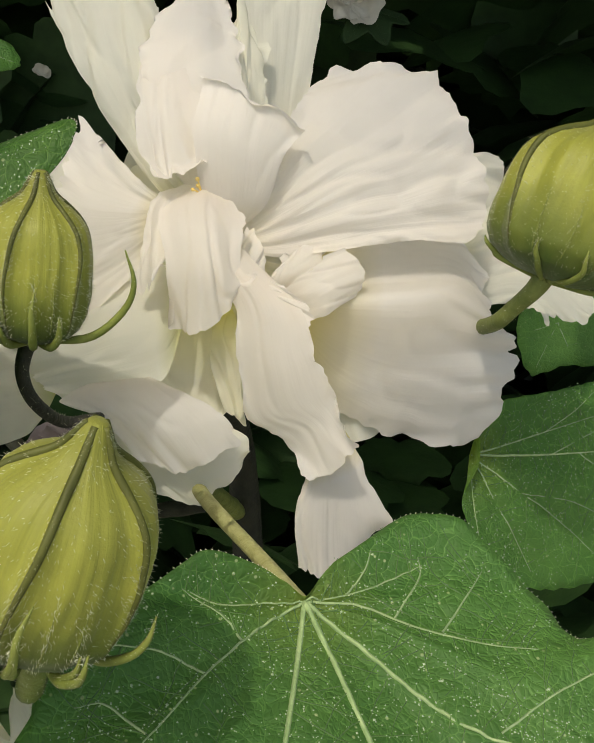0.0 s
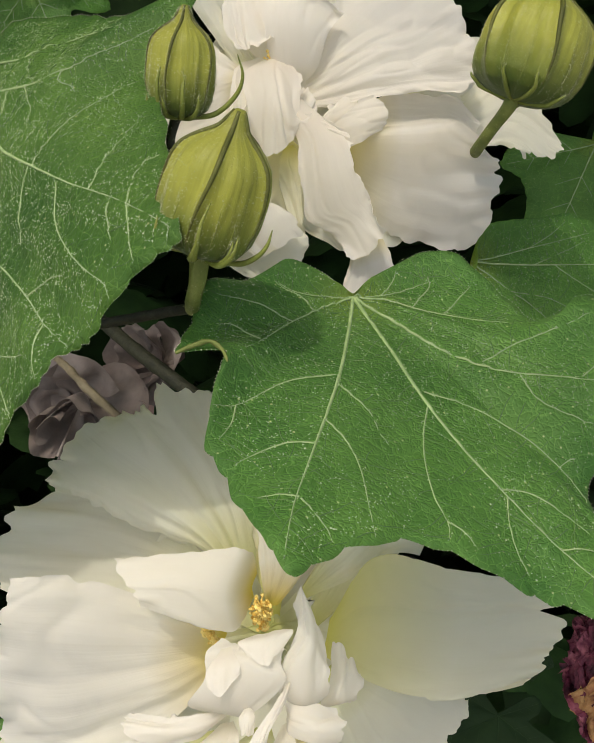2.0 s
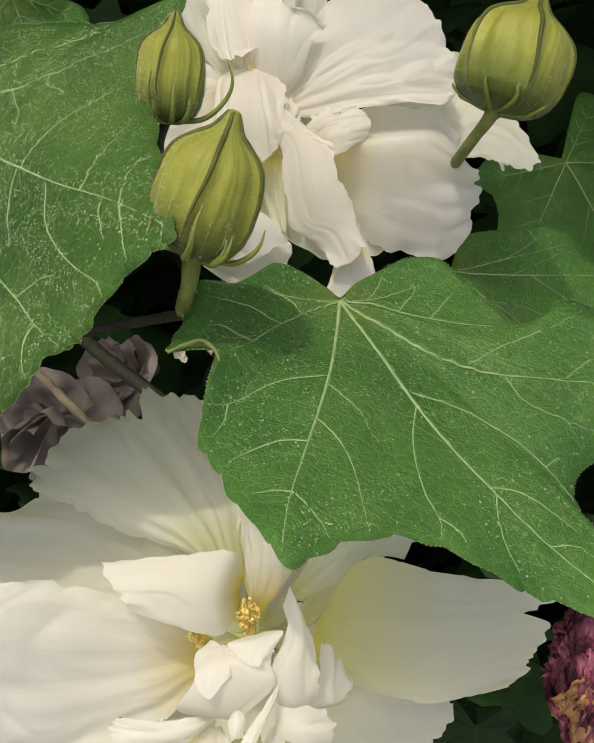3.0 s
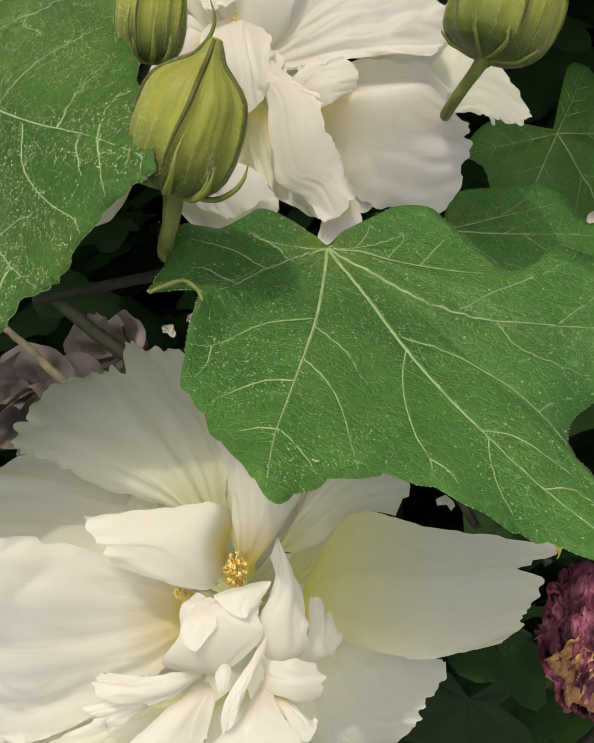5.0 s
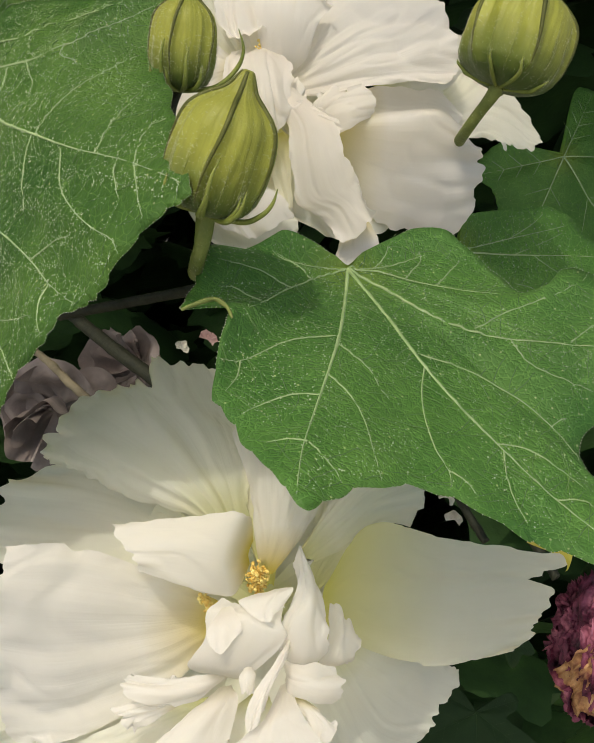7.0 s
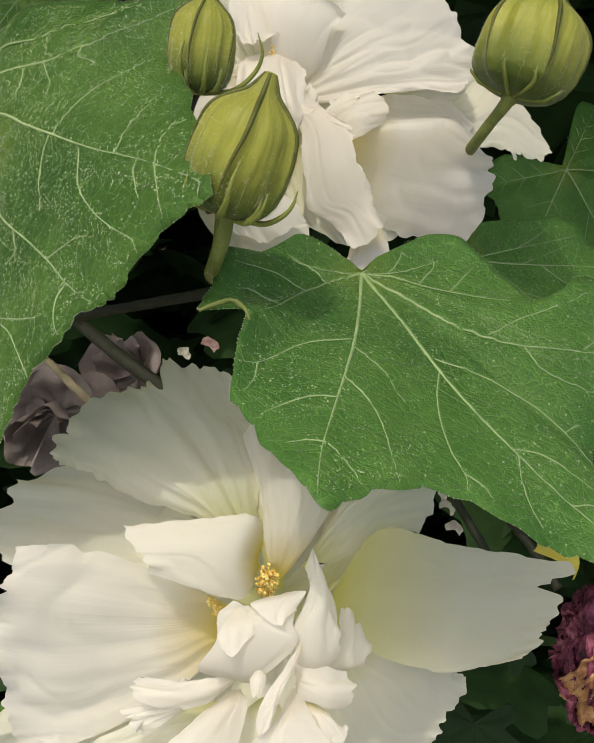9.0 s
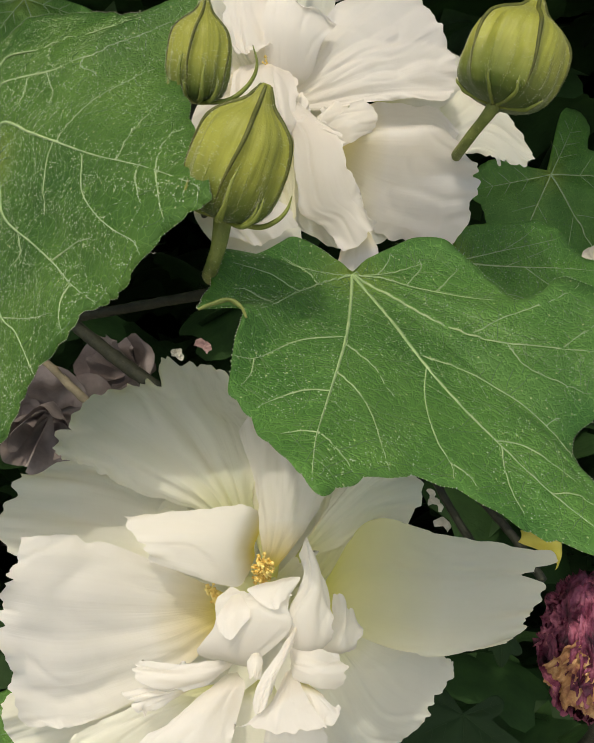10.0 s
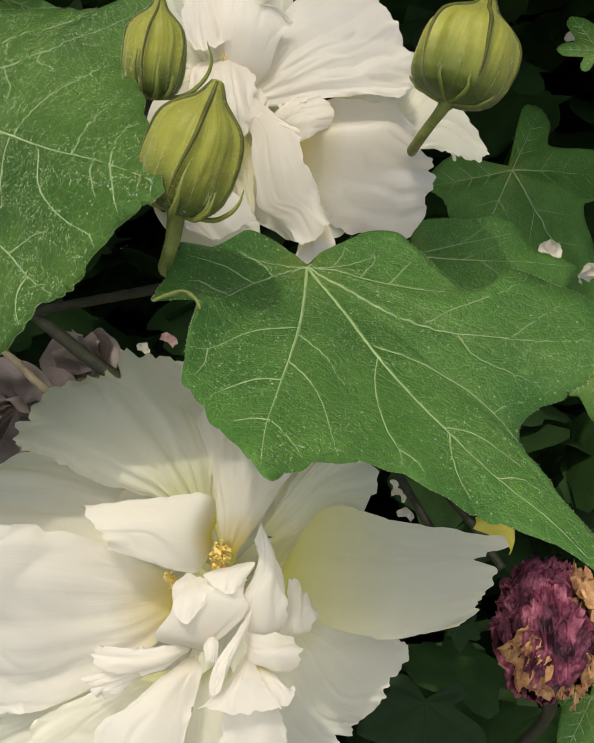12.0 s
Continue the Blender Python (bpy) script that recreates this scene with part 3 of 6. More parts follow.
def bud_thing(place, tip, radius, label, bracts, stalk, seed=0, twist=0.0, spread=(), stalk_size=1.0, stalk_material=None, turn=0.0):
    """A closed bud: five ribbed sepals drawn to a beak, a whorl of narrow bracts, a stalk and fine down."""
    rng = random.Random(seed)
    ob = thing("flower_bud", place, label, "flower bud", "buds on the shrub")
    axis = Vector(tip) - Vector(place)
    height = axis.length
    axis.normalize()
    side = axis.orthogonal().normalized()
    side = (Vector((1, 0, 0)) - axis * axis.x).normalized()
    back = axis.cross(side)
    off = Vector((seed * 3.3, 1, 2))

    def radial(h):
        """Half-width at height share h."""
        keys = ((0, 0.36), (0.03, 0.64), (0.08, 0.84), (0.17, 0.965), (0.30, 1.02), (0.43, 1.02), (0.53, 1.0), (0.61, 0.965), (0.68, 0.895), (0.74, 0.775), (0.79, 0.60), (0.83, 0.43), (0.87, 0.30), (0.92, 0.215), (0.97, 0.16), (1.0, 0.09))
        for (a, ra), (b, rb) in zip(keys, keys[1:]):
            if h <= b:
                f = (h - a) / (b - a)
                f = f * f * (3 - 2 * f) * 0.4 + f * 0.6
                return ra + (rb - ra) * f
        return keys[-1][1]

    def sway(h, i):
        """Each seam wanders a little on its way to the beak."""
        return 7 * noise.noise(Vector((h * 2.2, i * 3.7, seed * 1.9)))

    def skin(h, deg, out=0.0):
        a = radians(deg + turn + twist * h)
        mid = math.sin(math.pi * min(1, h * 1.02)) ** 0.6
        bulge = 0.0
        for i in range(5):
            d = (deg - 36 - 72 * i - sway(h, i) + 180) % 360 - 180
            bulge += 0.085 * math.exp(-(d / 5.0) ** 2) - 0.034 * math.exp(-((abs(d) - 13) / 8.0) ** 2)
            bulge += 0.003 * noise.noise(Vector((math.cos(a) * 10, math.sin(a) * 10, h * 1.4)) + off)
            for side_rib in (-24, 24):
                bulge += 0.010 * math.exp(-((d - side_rib - 3 * noise.noise(Vector((h * 3, i, side_rib)))) / 4.0) ** 2)
        r = radius * radial(h) * (1 + mid * bulge + 0.035 * noise.noise(Vector((math.cos(a) * 2, math.sin(a) * 2, h * 3)) + off) + 0.012 * noise.noise(Vector((math.cos(a) * 9, math.sin(a) * 9, h * 9)) + off)) + out
        return axis * height * h + (side * math.cos(a) + back * math.sin(a)) * r

    bm = bmesh.new()
    rings = []
    for j in range(49):
        h = j / 48
        rings.append([bm.verts.new(skin(h, 360 * k / 200)) for k in range(200)])
    for a, b in zip(rings, rings[1:]):
        for k in range(200):
            bm.faces.new((a[k], a[(k + 1) % 200], b[(k + 1) % 200], b[k]))
    bm.faces.new(rings[0][::-1])
    bm.faces.new(rings[-1])
    uv = bm.loops.layers.uv.new("UVMap")
    for face in bm.faces:
        for loop in face.loops:
            q = loop.vert.co
            loop[uv].uv = (math.atan2(q.dot(back), q.dot(side)) / math.pi, q.dot(axis) / height)
    part("calyx", bm, CALYX, ob)
    spots = []
    for i in range(5):
        line = [skin(h, 36 + 72 * i + sway(h, i), -0.00008 * radius / 0.0102) for h in (0.06, 0.14, 0.22, 0.3, 0.38, 0.46, 0.54, 0.62, 0.7, 0.78, 0.86, 0.93, 0.99)]
        bm = bmesh.new()
        s = radius / 0.0102
        tube(bm, line, (0.00008 * s, 0.00024 * s, 0.00038 * s, 0.00048 * s, 0.00055 * s, 0.00040 * s), 7, 40)
        part("sepal_seam", bm, RIDGE, ob, "raised darker green seam")
        for j in range(340):
            h = rng.random() ** 0.7 * 0.99
            deg = 36 + 72 * i + sway(h, i) + rng.gauss(0, 3)
            p = skin(h, deg)
            spots.append((p, (skin(h, deg, 1.0) - p).normalized()))
    for i in range(10):
        start = 36 + 72 * (i // 2) + (24 if i % 2 else -24)
        ways = [(h, start + 3 * math.sin(5 * h + i) + (12 if i % 2 else -12) * (0.5 - h) * 0.3) for h in (0.05, 0.13, 0.21, 0.29, 0.37, 0.46)]
        bm = bmesh.new()
        tube(bm, [skin(h, deg, -0.00004) for h, deg in ways], (0.00008, 0.00016, 0.00012, 0.00004), 5, 22)
        part("sepal_rib", bm, BRACT, ob, "fine darker rib")
        for j in range(90):
            h, deg = rng.choice(ways)
            h, deg = max(0.01, h + rng.uniform(-0.06, 0.06)), deg + rng.gauss(0, 2)
            p = skin(h, deg)
            spots.append((p, (skin(h, deg, 1.0) - p).normalized()))
    for i in range(bracts):
        deg = 360 * i / bracts + rng.uniform(-8, 8)
        reach = rng.uniform(0.18, 0.32)
        away = 0.0008
        if i < len(spread):
            deg, reach, away = spread[i]
        line = [skin(0.0, deg) * 0.4]
        for f in (0.1, 0.4, 0.7, 1.0):
            line.append(skin(max(0.02, reach * f), deg + 2 * math.sin(5 * f + i), 0.0006 + away * math.sin(2.2 * f) + (0.0005 if f < 0.3 else 0)))
        bm = bmesh.new()
        tube(bm, line, (0.0006, 0.0006, 0.00052, 0.00038, 0.0001), 7, 18)
        part("bract", bm, BRACT, ob, "narrow downy bract")
        for j in range(110):
            f = rng.random()
            p = spline(line, f)
            way = Vector((rng.gauss(0, 1), rng.gauss(0, 1), rng.gauss(0, 1))).normalized()
            spots.append((p + way * 0.0003, way))
    bm = bmesh.new()
    tube(bm, [axis * 0.0012] + [Vector(p) - Vector(place) for p in stalk], tuple(stalk_size * r for r in (0.0021, 0.0016, 0.0016, 0.0017)), 12, 30)
    part("stalk", bm, stalk_material or STEM, ob, "short downy stalk")
    bm = bmesh.new()
    pts = [axis * 0.0012] + [Vector(p) - Vector(place) for p in stalk]
    for i in range(420):
        way = Vector((rng.gauss(0, 1), rng.gauss(0, 1), rng.gauss(0, 1))).normalized()
        spots.append((spline(pts, rng.random()) + way * 0.0015 * stalk_size, way))
    for i in range(1500):
        h, deg = rng.uniform(0.0, 0.97), rng.uniform(0, 360)
        p = skin(h, deg)
        q = skin(h, deg, 1.0)
        spots.append((p, (q - p).normalized()))
    hairs(bm, spots, 0.0006, 0.00003, rng)
    tagged(part("down", bm, HAIR, ob), kind="stuff")
    return ob


def stamens(flower, foot, head, radius, count, seed):
    """A column of filaments with a crowd of yellow anthers."""
    org = STAND.inverted() @ flower.location
    rng = random.Random(seed)
    foot, head = Vector(foot) - org, Vector(head) - org
    axis = (head - foot).normalized()
    side = axis.orthogonal().normalized()
    bm, heads = bmesh.new(), bmesh.new()
    tube(bm, [foot, (foot + head) / 2, head], (0.0012, 0.0010, 0.0005), 8)
    for i in range(count):
        a, h = rng.uniform(0, 2 * math.pi), rng.uniform(0.35, 1.05)
        out = (side * math.cos(a) + axis.cross(side) * math.sin(a)) * radius * rng.uniform(0.25, 1.0)
        p = foot.lerp(head, h)
        q = p + out + axis * rng.uniform(0, 0.0025)
        tube(bm, [p, (p + q) / 2 + axis * 0.0004, q], (0.00022, 0.00016), 5, 5)
        ball = bmesh.ops.create_icosphere(heads, subdivisions=2, radius=rng.uniform(0.0003, 0.00055))
        for v in ball["verts"]:
            v.co = v.co * (1 + 0.25 * noise.noise(v.co * 3000)) + q
    part("filament", bm, ANTHER, flower, "yellow-orange filaments")
    tagged(part("anther_mass", heads, ANTHER, flower, "cluster of yellow anthers"), kind="stuff")


def faded_flower(place, wide, tall):
    """A spent flower: a wrung ball of crumpled purple petals with tan, dried folds."""
    ob = thing("faded_flower", place, "withered purple-brown flower, petals wrung into a crumpled ball", "flower")
    rng = random.Random(11)

    def on_ball(n, r):
        return Vector((n.x * wide, n.y * wide, n.z * tall * (1.0 + 0.12 * (n.z < 0)))) * r

    bm = bmesh.new()
    core = bmesh.ops.create_icosphere(bm, subdivisions=5, radius=1.0)
    for v in core["verts"]:
        n = v.co.copy()
        v.co = on_ball(n, 0.70 + 0.13 * noise.noise(n * 3.0) + 0.06 * noise.noise(n * 8.0))
    part("crumpled_core", bm, WITHER, ob, "dark wrung purple petals")
    tan_ways = (Vector((0.66, -0.70, 0.25)), Vector((-0.55, -0.55, -0.66)), Vector((0.25, -0.55, -0.85)))
    for i in range(46):
        z = 1 - 2 * (i + 0.5) / 46
        a = 2.39996 * i
        n = Vector((math.sqrt(1 - z * z) * math.cos(a), math.sqrt(1 - z * z) * math.sin(a), z))
        n = (n + Vector((rng.gauss(0, 0.12), rng.gauss(0, 0.12), rng.gauss(0, 0.12)))).normalized()
        along = Vector((0.35, 0, 1)) + Vector((rng.gauss(0, 0.45), rng.gauss(0, 0.3), rng.gauss(0, 0.3)))
        along = (along - n * along.dot(n)).normalized()
        across = n.cross(along)
        long, broad = rng.uniform(0.42, 0.75), rng.uniform(0.28, 0.5)
        pleat, depth, lift = rng.uniform(6, 12), rng.uniform(0.045, 0.10), rng.uniform(0.68, 0.93)
        lip = rng.uniform(-0.22, 0.16)
        off = Vector((i * 5.1, i * 2.3, 0))
        nu, nv = 40, 34
        bm = bmesh.new()
        grid = []
        for j in range(nv + 1):
            v = 2 * j / nv - 1
            row = []
            for k in range(nu + 1):
                u = 2 * k / nu - 1
                warp = noise.noise(Vector((u * 1.4, v * 1.1, 2)) + off)
                rim = max(abs(u), abs(v)) ** 5
                ragged = 1 + 0.22 * noise.noise(Vector((u * 4, v * 4, 6)) + off) * max(abs(u), abs(v))
                p = (n + along * v * long * ragged + across * u * broad * ragged * (1 - 0.35 * (v + 1) / 2 * abs(warp))).normalized()
                p = (p + across * 0.10 * warp + along * 0.06 * noise.noise(Vector((u * 2.2, v * 2.2, 9)) + off)).normalized()
                wave = math.sin(pleat * (u + 0.55 * warp) + 2.2 * noise.noise(Vector((u, v * 1.5, 4)) + off))
                r = lift + depth * (1 - 2 * abs(wave) ** 0.7) * (0.6 + 0.4 * v) + 0.085 * (1 - 3 * abs(noise.noise(Vector((u * 1.9, v * 1.7, 1)) + off)))
                r += 0.030 * (1 - 3 * abs(noise.noise(Vector((u * 5.5, v * 4.5, 3)) + off))) + 0.014 * noise.noise(Vector((u * 15, v * 13, 5)) + off) + lip * rim
                row.append(bm.verts.new(on_ball(p, r)))
            grid.append(row)
        for j in range(nv):
            for k in range(nu):
                bm.faces.new((grid[j][k], grid[j][k + 1], grid[j + 1][k + 1], grid[j + 1][k]))
        tan = max(n.dot(w) for w in tan_ways) > 0.90
        part("petal", bm, WITHER_TAN if tan else WITHER, ob, "dried tan petal" if tan else "")
    bm = bmesh.new()
    tube(bm, [Vector((0, 0.004, -tall * 0.9)), Vector((0.004, 0.016, -tall * 1.5)), Vector((0.002, 0.05, -tall * 2.6))], (0.003, 0.002, 0.0022), 10)
    part("stalk", bm, DARK_STEM_SHADE_TONE, ob)
    return ob


def yellow_bract(a, b, c, d):
    """A small yellowing bract curled over the faded flower."""
    ob = thing("yellow_bract", a, "small curled bright yellow bract above the withered flower", "leaf")
    pts = [Vector(p) - Vector(a) for p in (a, b, c, d)]
    bm = bmesh.new()
    grid = []
    for j in range(17):
        v = j / 16
        p = spline(pts, v)
        half = 0.0034 * math.sin(math.pi * (0.12 + 0.8 * v)) ** 0.7
        row = []
        for i in range(9):
            u = i / 4 - 1
            row.append(bm.verts.new(p + Vector((0.25 * u * half, 0.0025 * u * u + 0.0006 * noise.noise(Vector((u * 3, v * 6, 1))), u * half))))
        grid.append(row)
    for j in range(16):
        for i in range(8):
            bm.faces.new((grid[j][i], grid[j][i + 1], grid[j + 1][i + 1], grid[j + 1][i]))
    part("blade", bm, YELLOWED, ob)


def stem_thing(name, points, radii, label, material):
    ob = thing(name, points[0], label, "stem")
    bm = bmesh.new()
    tube(bm, [Vector(p) - Vector(points[0]) for p in points], radii, 12, 40)
    for v in bm.verts:
        v.co += v.normal * 0.0 + Vector((1, 1, 1)) * 0.0003 * noise.noise(v.co * 260)
    part("bark", bm, material, ob)
    return ob


def far_flower(place, size, material, seed, count=10):
    """A faded bloom deep in the shrub: broad limp petals, folded over one another."""
    ob = thing("faded_bloom", place, "limp faded bloom deep in the shaded shrub", "flower", "faded blooms")
    rng = random.Random(seed)
    tilt = Euler((rng.uniform(-0.5, 0.5), rng.uniform(-0.6, 0.6), rng.uniform(-0.6, 0.6))).to_matrix()
    for i in range(count):
        a = 2 * math.pi * i / 6 + rng.uniform(-0.3, 0.3)
        long, cup = size * rng.uniform(0.75, 1.15) * (1.0 if i < 6 else 0.55), rng.uniform(0.1, 0.7) + (0.0 if i < 6 else 0.5)
        bm = bmesh.new()
        grid = []
        for j in range(15):
            v = j / 14
            row = []
            for k in range(15):
                u = k / 7 - 1
                b = a + u * 0.95
                wave = noise.noise(Vector((u * 1.7, v * 2.3, i + 3.1 * seed)))
                r = long * v * (1 - 0.22 * abs(u) ** 3 + 0.16 * noise.noise(Vector((u * 2.4, 5.0, i + seed))))
                y = -size * cup * v * v + size * v * 0.42 * wave - 0.02 * size * i
                row.append(bm.verts.new(tilt @ Vector((r * math.cos(b), y, r * math.sin(b)))))
            grid.append(row)
        for j in range(14):
            for k in range(14):
                bm.faces.new((grid[j][k], grid[j][k + 1], grid[j + 1][k + 1], grid[j + 1][k]))
        part("petal", bm, material, ob)


def outer_whorl(flower, centre, reach, count, start, deep, seed):
    """The flower's hindmost petals, spread flat behind the others."""
    c = Vector(centre)
    rng = random.Random(seed)
    for i in range(count):
        a = radians(start + 360 * i / count + rng.uniform(-8, 8))
        out, side = Vector((math.cos(a), 0, math.sin(a))), Vector((-math.sin(a), 0, math.cos(a)))
        r = reach * rng.uniform(0.85, 1.1)
        rows = []
        for share, half, y in ((0.35, 0.26, 0.2), (0.7, 0.46, 0.05), (1.0, 0.50, -0.25)):
            mid = c + out * r * share + Vector((0, deep * y, 0))
            rows.append((mid - side * r * half, mid + Vector((0, 0.002, 0)), mid + side * r * half))
        petal(flower, c, rows, material=PETAL_COOL, seed=seed + i, corner=0.2, n=18)


def curled_edge(leaf, line, width):
    """A dried strip of the leaf's margin, rolled up over itself."""
    org = STAND.inverted() @ leaf.location
    pts = [Vector(p) - org for p in line]
    bm = bmesh.new()
    rows = []
    for j in range(31):
        v = j / 30
        c = spline(pts, v)
        way = (spline(pts, min(1, v + 0.02)) - spline(pts, max(0, v - 0.02))).normalized()
        side = way.cross(Vector((0, -1, 0))).normalized()
        r = width * (0.35 + 0.65 * math.sin(math.pi * (0.15 + 0.8 * v))) * (1 + 0.3 * noise.noise(Vector((v * 7, 1, 2))))
        rows.append([bm.verts.new(c + r * (side * math.cos(a) + Vector((0, -1, 0)) * math.sin(a)) * (1 - 0.05 * k)) for k, a in ((k, -0.6 + k * 0.42) for k in range(12))])
    for a, b in zip(rows, rows[1:]):
        for k in range(11):
            bm.faces.new((a[k], a[k + 1], b[k + 1], b[k]))
    return part("curled_edge", bm, STEM, leaf, "yellowish dried, rolled margin")


# ---- the two open flowers ----
low_flower = thing("flower", (-0.0227, 0.1580, -0.1201), "fully open double white flower with ruffled petals and yellow throat", "flower", "open white flowers")
draped_petal(low_flower, (-0.0258, 0.148, -0.1012), [((-0.0381, 0.149, -0.094), (-0.0362, 0.1475, -0.0901), (-0.0325, 0.148, -0.0876), (-0.0284, 0.149, -0.0871), (-0.0233, 0.151, -0.0882)), ((-0.0555, 0.152, -0.0885), (-0.0513, 0.1505, -0.0808), (-0.043, 0.151, -0.0743), (-0.0332, 0.151, -0.0732), (-0.0225, 0.153, -0.0772)), ((-0.0673, 0.1535, -0.0822), (-0.0629, 0.1535, -0.0745), (-0.0514, 0.1525, -0.0661), (-0.0389, 0.1535, -0.0646), (-0.0249, 0.155, -0.0677)), ((-0.0804, 0.156, -0.078), (-0.0714, 0.1545, -0.0688), (-0.059, 0.156, -0.0589), (-0.0433, 0.155, -0.0562), (-0.0295, 0.158, -0.0578))], seed=1, material=PETAL_COOL, pleat=7, pleat_size=1.6, frill=2.8, crumple=1.2)
petal(low_flower, (-0.0303, 0.1560, -0.1058), [((-0.0427, 0.1560, -0.1092), (-0.0440, 0.1590, -0.1006), (-0.0439, 0.1630, -0.0925)), ((-0.0631, 0.1530, -0.1094), (-0.0636, 0.1585, -0.0951), (-0.0612, 0.1650, -0.0837)), ((-0.0854, 0.1470, -0.1067), (-0.0875, 0.1500, -0.0915), (-0.0792, 0.1640, -0.0783))], seed=2, material=PETAL_COOL, pleats=1.5)
draped_petal(low_flower, (-0.0313, 0.1500, -0.1183), [((-0.0443, 0.1460, -0.1337), (-0.0487, 0.1450, -0.1204), (-0.0441, 0.1470, -0.1073)), ((-0.0627, 0.1380, -0.1411), (-0.0678, 0.1362, -0.1202), (-0.0640, 0.1400, -0.0982)), ((-0.0770, 0.1330, -0.1413), (-0.0825, 0.1312, -0.1165), (-0.0800, 0.1360, -0.0973))], seed=3, material=PETAL_GOLD, pleat=8, pleat_size=.9, frill=1.2)
petal(low_flower, (-0.0388, 0.1500, -0.1373), [((-0.0505, 0.1480, -0.1422), (-0.0539, 0.1470, -0.1383), (-0.0562, 0.1470, -0.1335)), ((-0.0635, 0.1420, -0.1503), (-0.0669, 0.1420, -0.1410), (-0.0692, 0.1420, -0.1341)), ((-0.0728, 0.1380, -0.1541), (-0.0812, 0.1360, -0.1432), (-0.0834, 0.1360, -0.1342))], seed=4, material=PETAL_COOL, pleats=1.4)
petal(low_flower, (-0.0202, 0.1480, -0.1075), [((-0.0225, 0.1490, -0.0978), (-0.0170, 0.1470, -0.0966), (-0.0090, 0.1490, -0.0970)), ((-0.0254, 0.1500, -0.0844), (-0.0155, 0.1477, -0.0833), (-0.0039, 0.1500, -0.0874)), ((-0.0289, 0.1520, -0.0684), (-0.0134, 0.1500, -0.0662), (0.0015, 0.1520, -0.0739))], seed=5, material=PETAL_GOLD, pleats=1.4)
petal(low_flower, (-0.0128, 0.1520, -0.1058), [((-0.0076, 0.1530, -0.0962), (-0.0040, 0.1520, -0.0968), (-0.0021, 0.1530, -0.1031)), ((0.0014, 0.1550, -0.0865), (0.0063, 0.1530, -0.0878), (0.0088, 0.1550, -0.0974)), ((0.0083, 0.1580, -0.0753), (0.0198, 0.1580, -0.0794), (0.0203, 0.1600, -0.0994))], seed=6, material=PETAL_COOL, corner=.05, pleats=1.4)
draped_petal(low_flower, (-0.0070, 0.1460, -0.1147), [((-0.0013, 0.1420, -0.1218), (0.0023, 0.1478, -0.1129), (0.0057, 0.1480, -0.0960)), ((0.0179, 0.1440, -0.1293), (0.0229, 0.1508, -0.1164), (0.0248, 0.1520, -0.1003)), ((0.0425, 0.1500, -0.1276), (0.0506, 0.1556, -0.1187), (0.0568, 0.1570, -0.1061))], seed=7, material=PETAL_TINT, pleat=2, frill=.9, crumple=1.3)
draped_petal(low_flower, (-0.0068, 0.1540, -0.1235), [((-0.0109, 0.1540, -0.1393), (-0.0008, 0.1540, -0.1360), (0.0068, 0.1540, -0.1264)), ((-0.0062, 0.1530, -0.1562), (0.0066, 0.1560, -0.1478), (0.0198, 0.1570, -0.1293)), ((0.0049, 0.1560, -0.1674), (0.0162, 0.1580, -0.1525), (0.0302, 0.1590, -0.1351))], seed=8, material=PETAL_COOL, pleat=4, frill=1.3)
draped_petal(low_flower, (-0.0233, 0.1420, -0.1012), [((-0.0273, 0.1340, -0.1096), (-0.0281, 0.1298, -0.1002), (-0.0241, 0.1310, -0.0903)), ((-0.0377, 0.1300, -0.1066), (-0.0385, 0.1278, -0.0980), (-0.0387, 0.1310, -0.0911)), ((-0.0471, 0.1300, -0.1036), (-0.0502, 0.1289, -0.0979), (-0.0549, 0.1340, -0.0923))], seed=12, material=PETAL_GOLD, pleat=1, frill=0.8, crumple=0.84)
petal(low_flower, (-0.0190, 0.1520, -0.1105), [((-0.0238, 0.1520, -0.1006), (-0.0201, 0.1510, -0.0981), (-0.0164, 0.1520, -0.1008)), ((-0.0262, 0.1520, -0.0919), (-0.0206, 0.1510, -0.0895), (-0.0150, 0.1520, -0.0922)), ((-0.0279, 0.1530, -0.0820), (-0.0211, 0.1530, -0.0797), (-0.0143, 0.1540, -0.0824))], seed=23, corner=.15, material=PETAL_TINT, pleats=1.4)
petal(low_flower, (-0.0104, 0.1560, -0.1139), [((-0.0089, 0.1570, -0.1015), (-0.0025, 0.1570, -0.1004), (0.0025, 0.1580, -0.1057)), ((-0.0060, 0.1600, -0.0892), (0.0029, 0.1590, -0.0906), (0.0107, 0.1610, -0.0999)), ((-0.0044, 0.1640, -0.0803), (0.0073, 0.1630, -0.0819), (0.0178, 0.1650, -0.0953))], seed=24, corner=.15, material=PETAL_COOL, pleats=1.4)
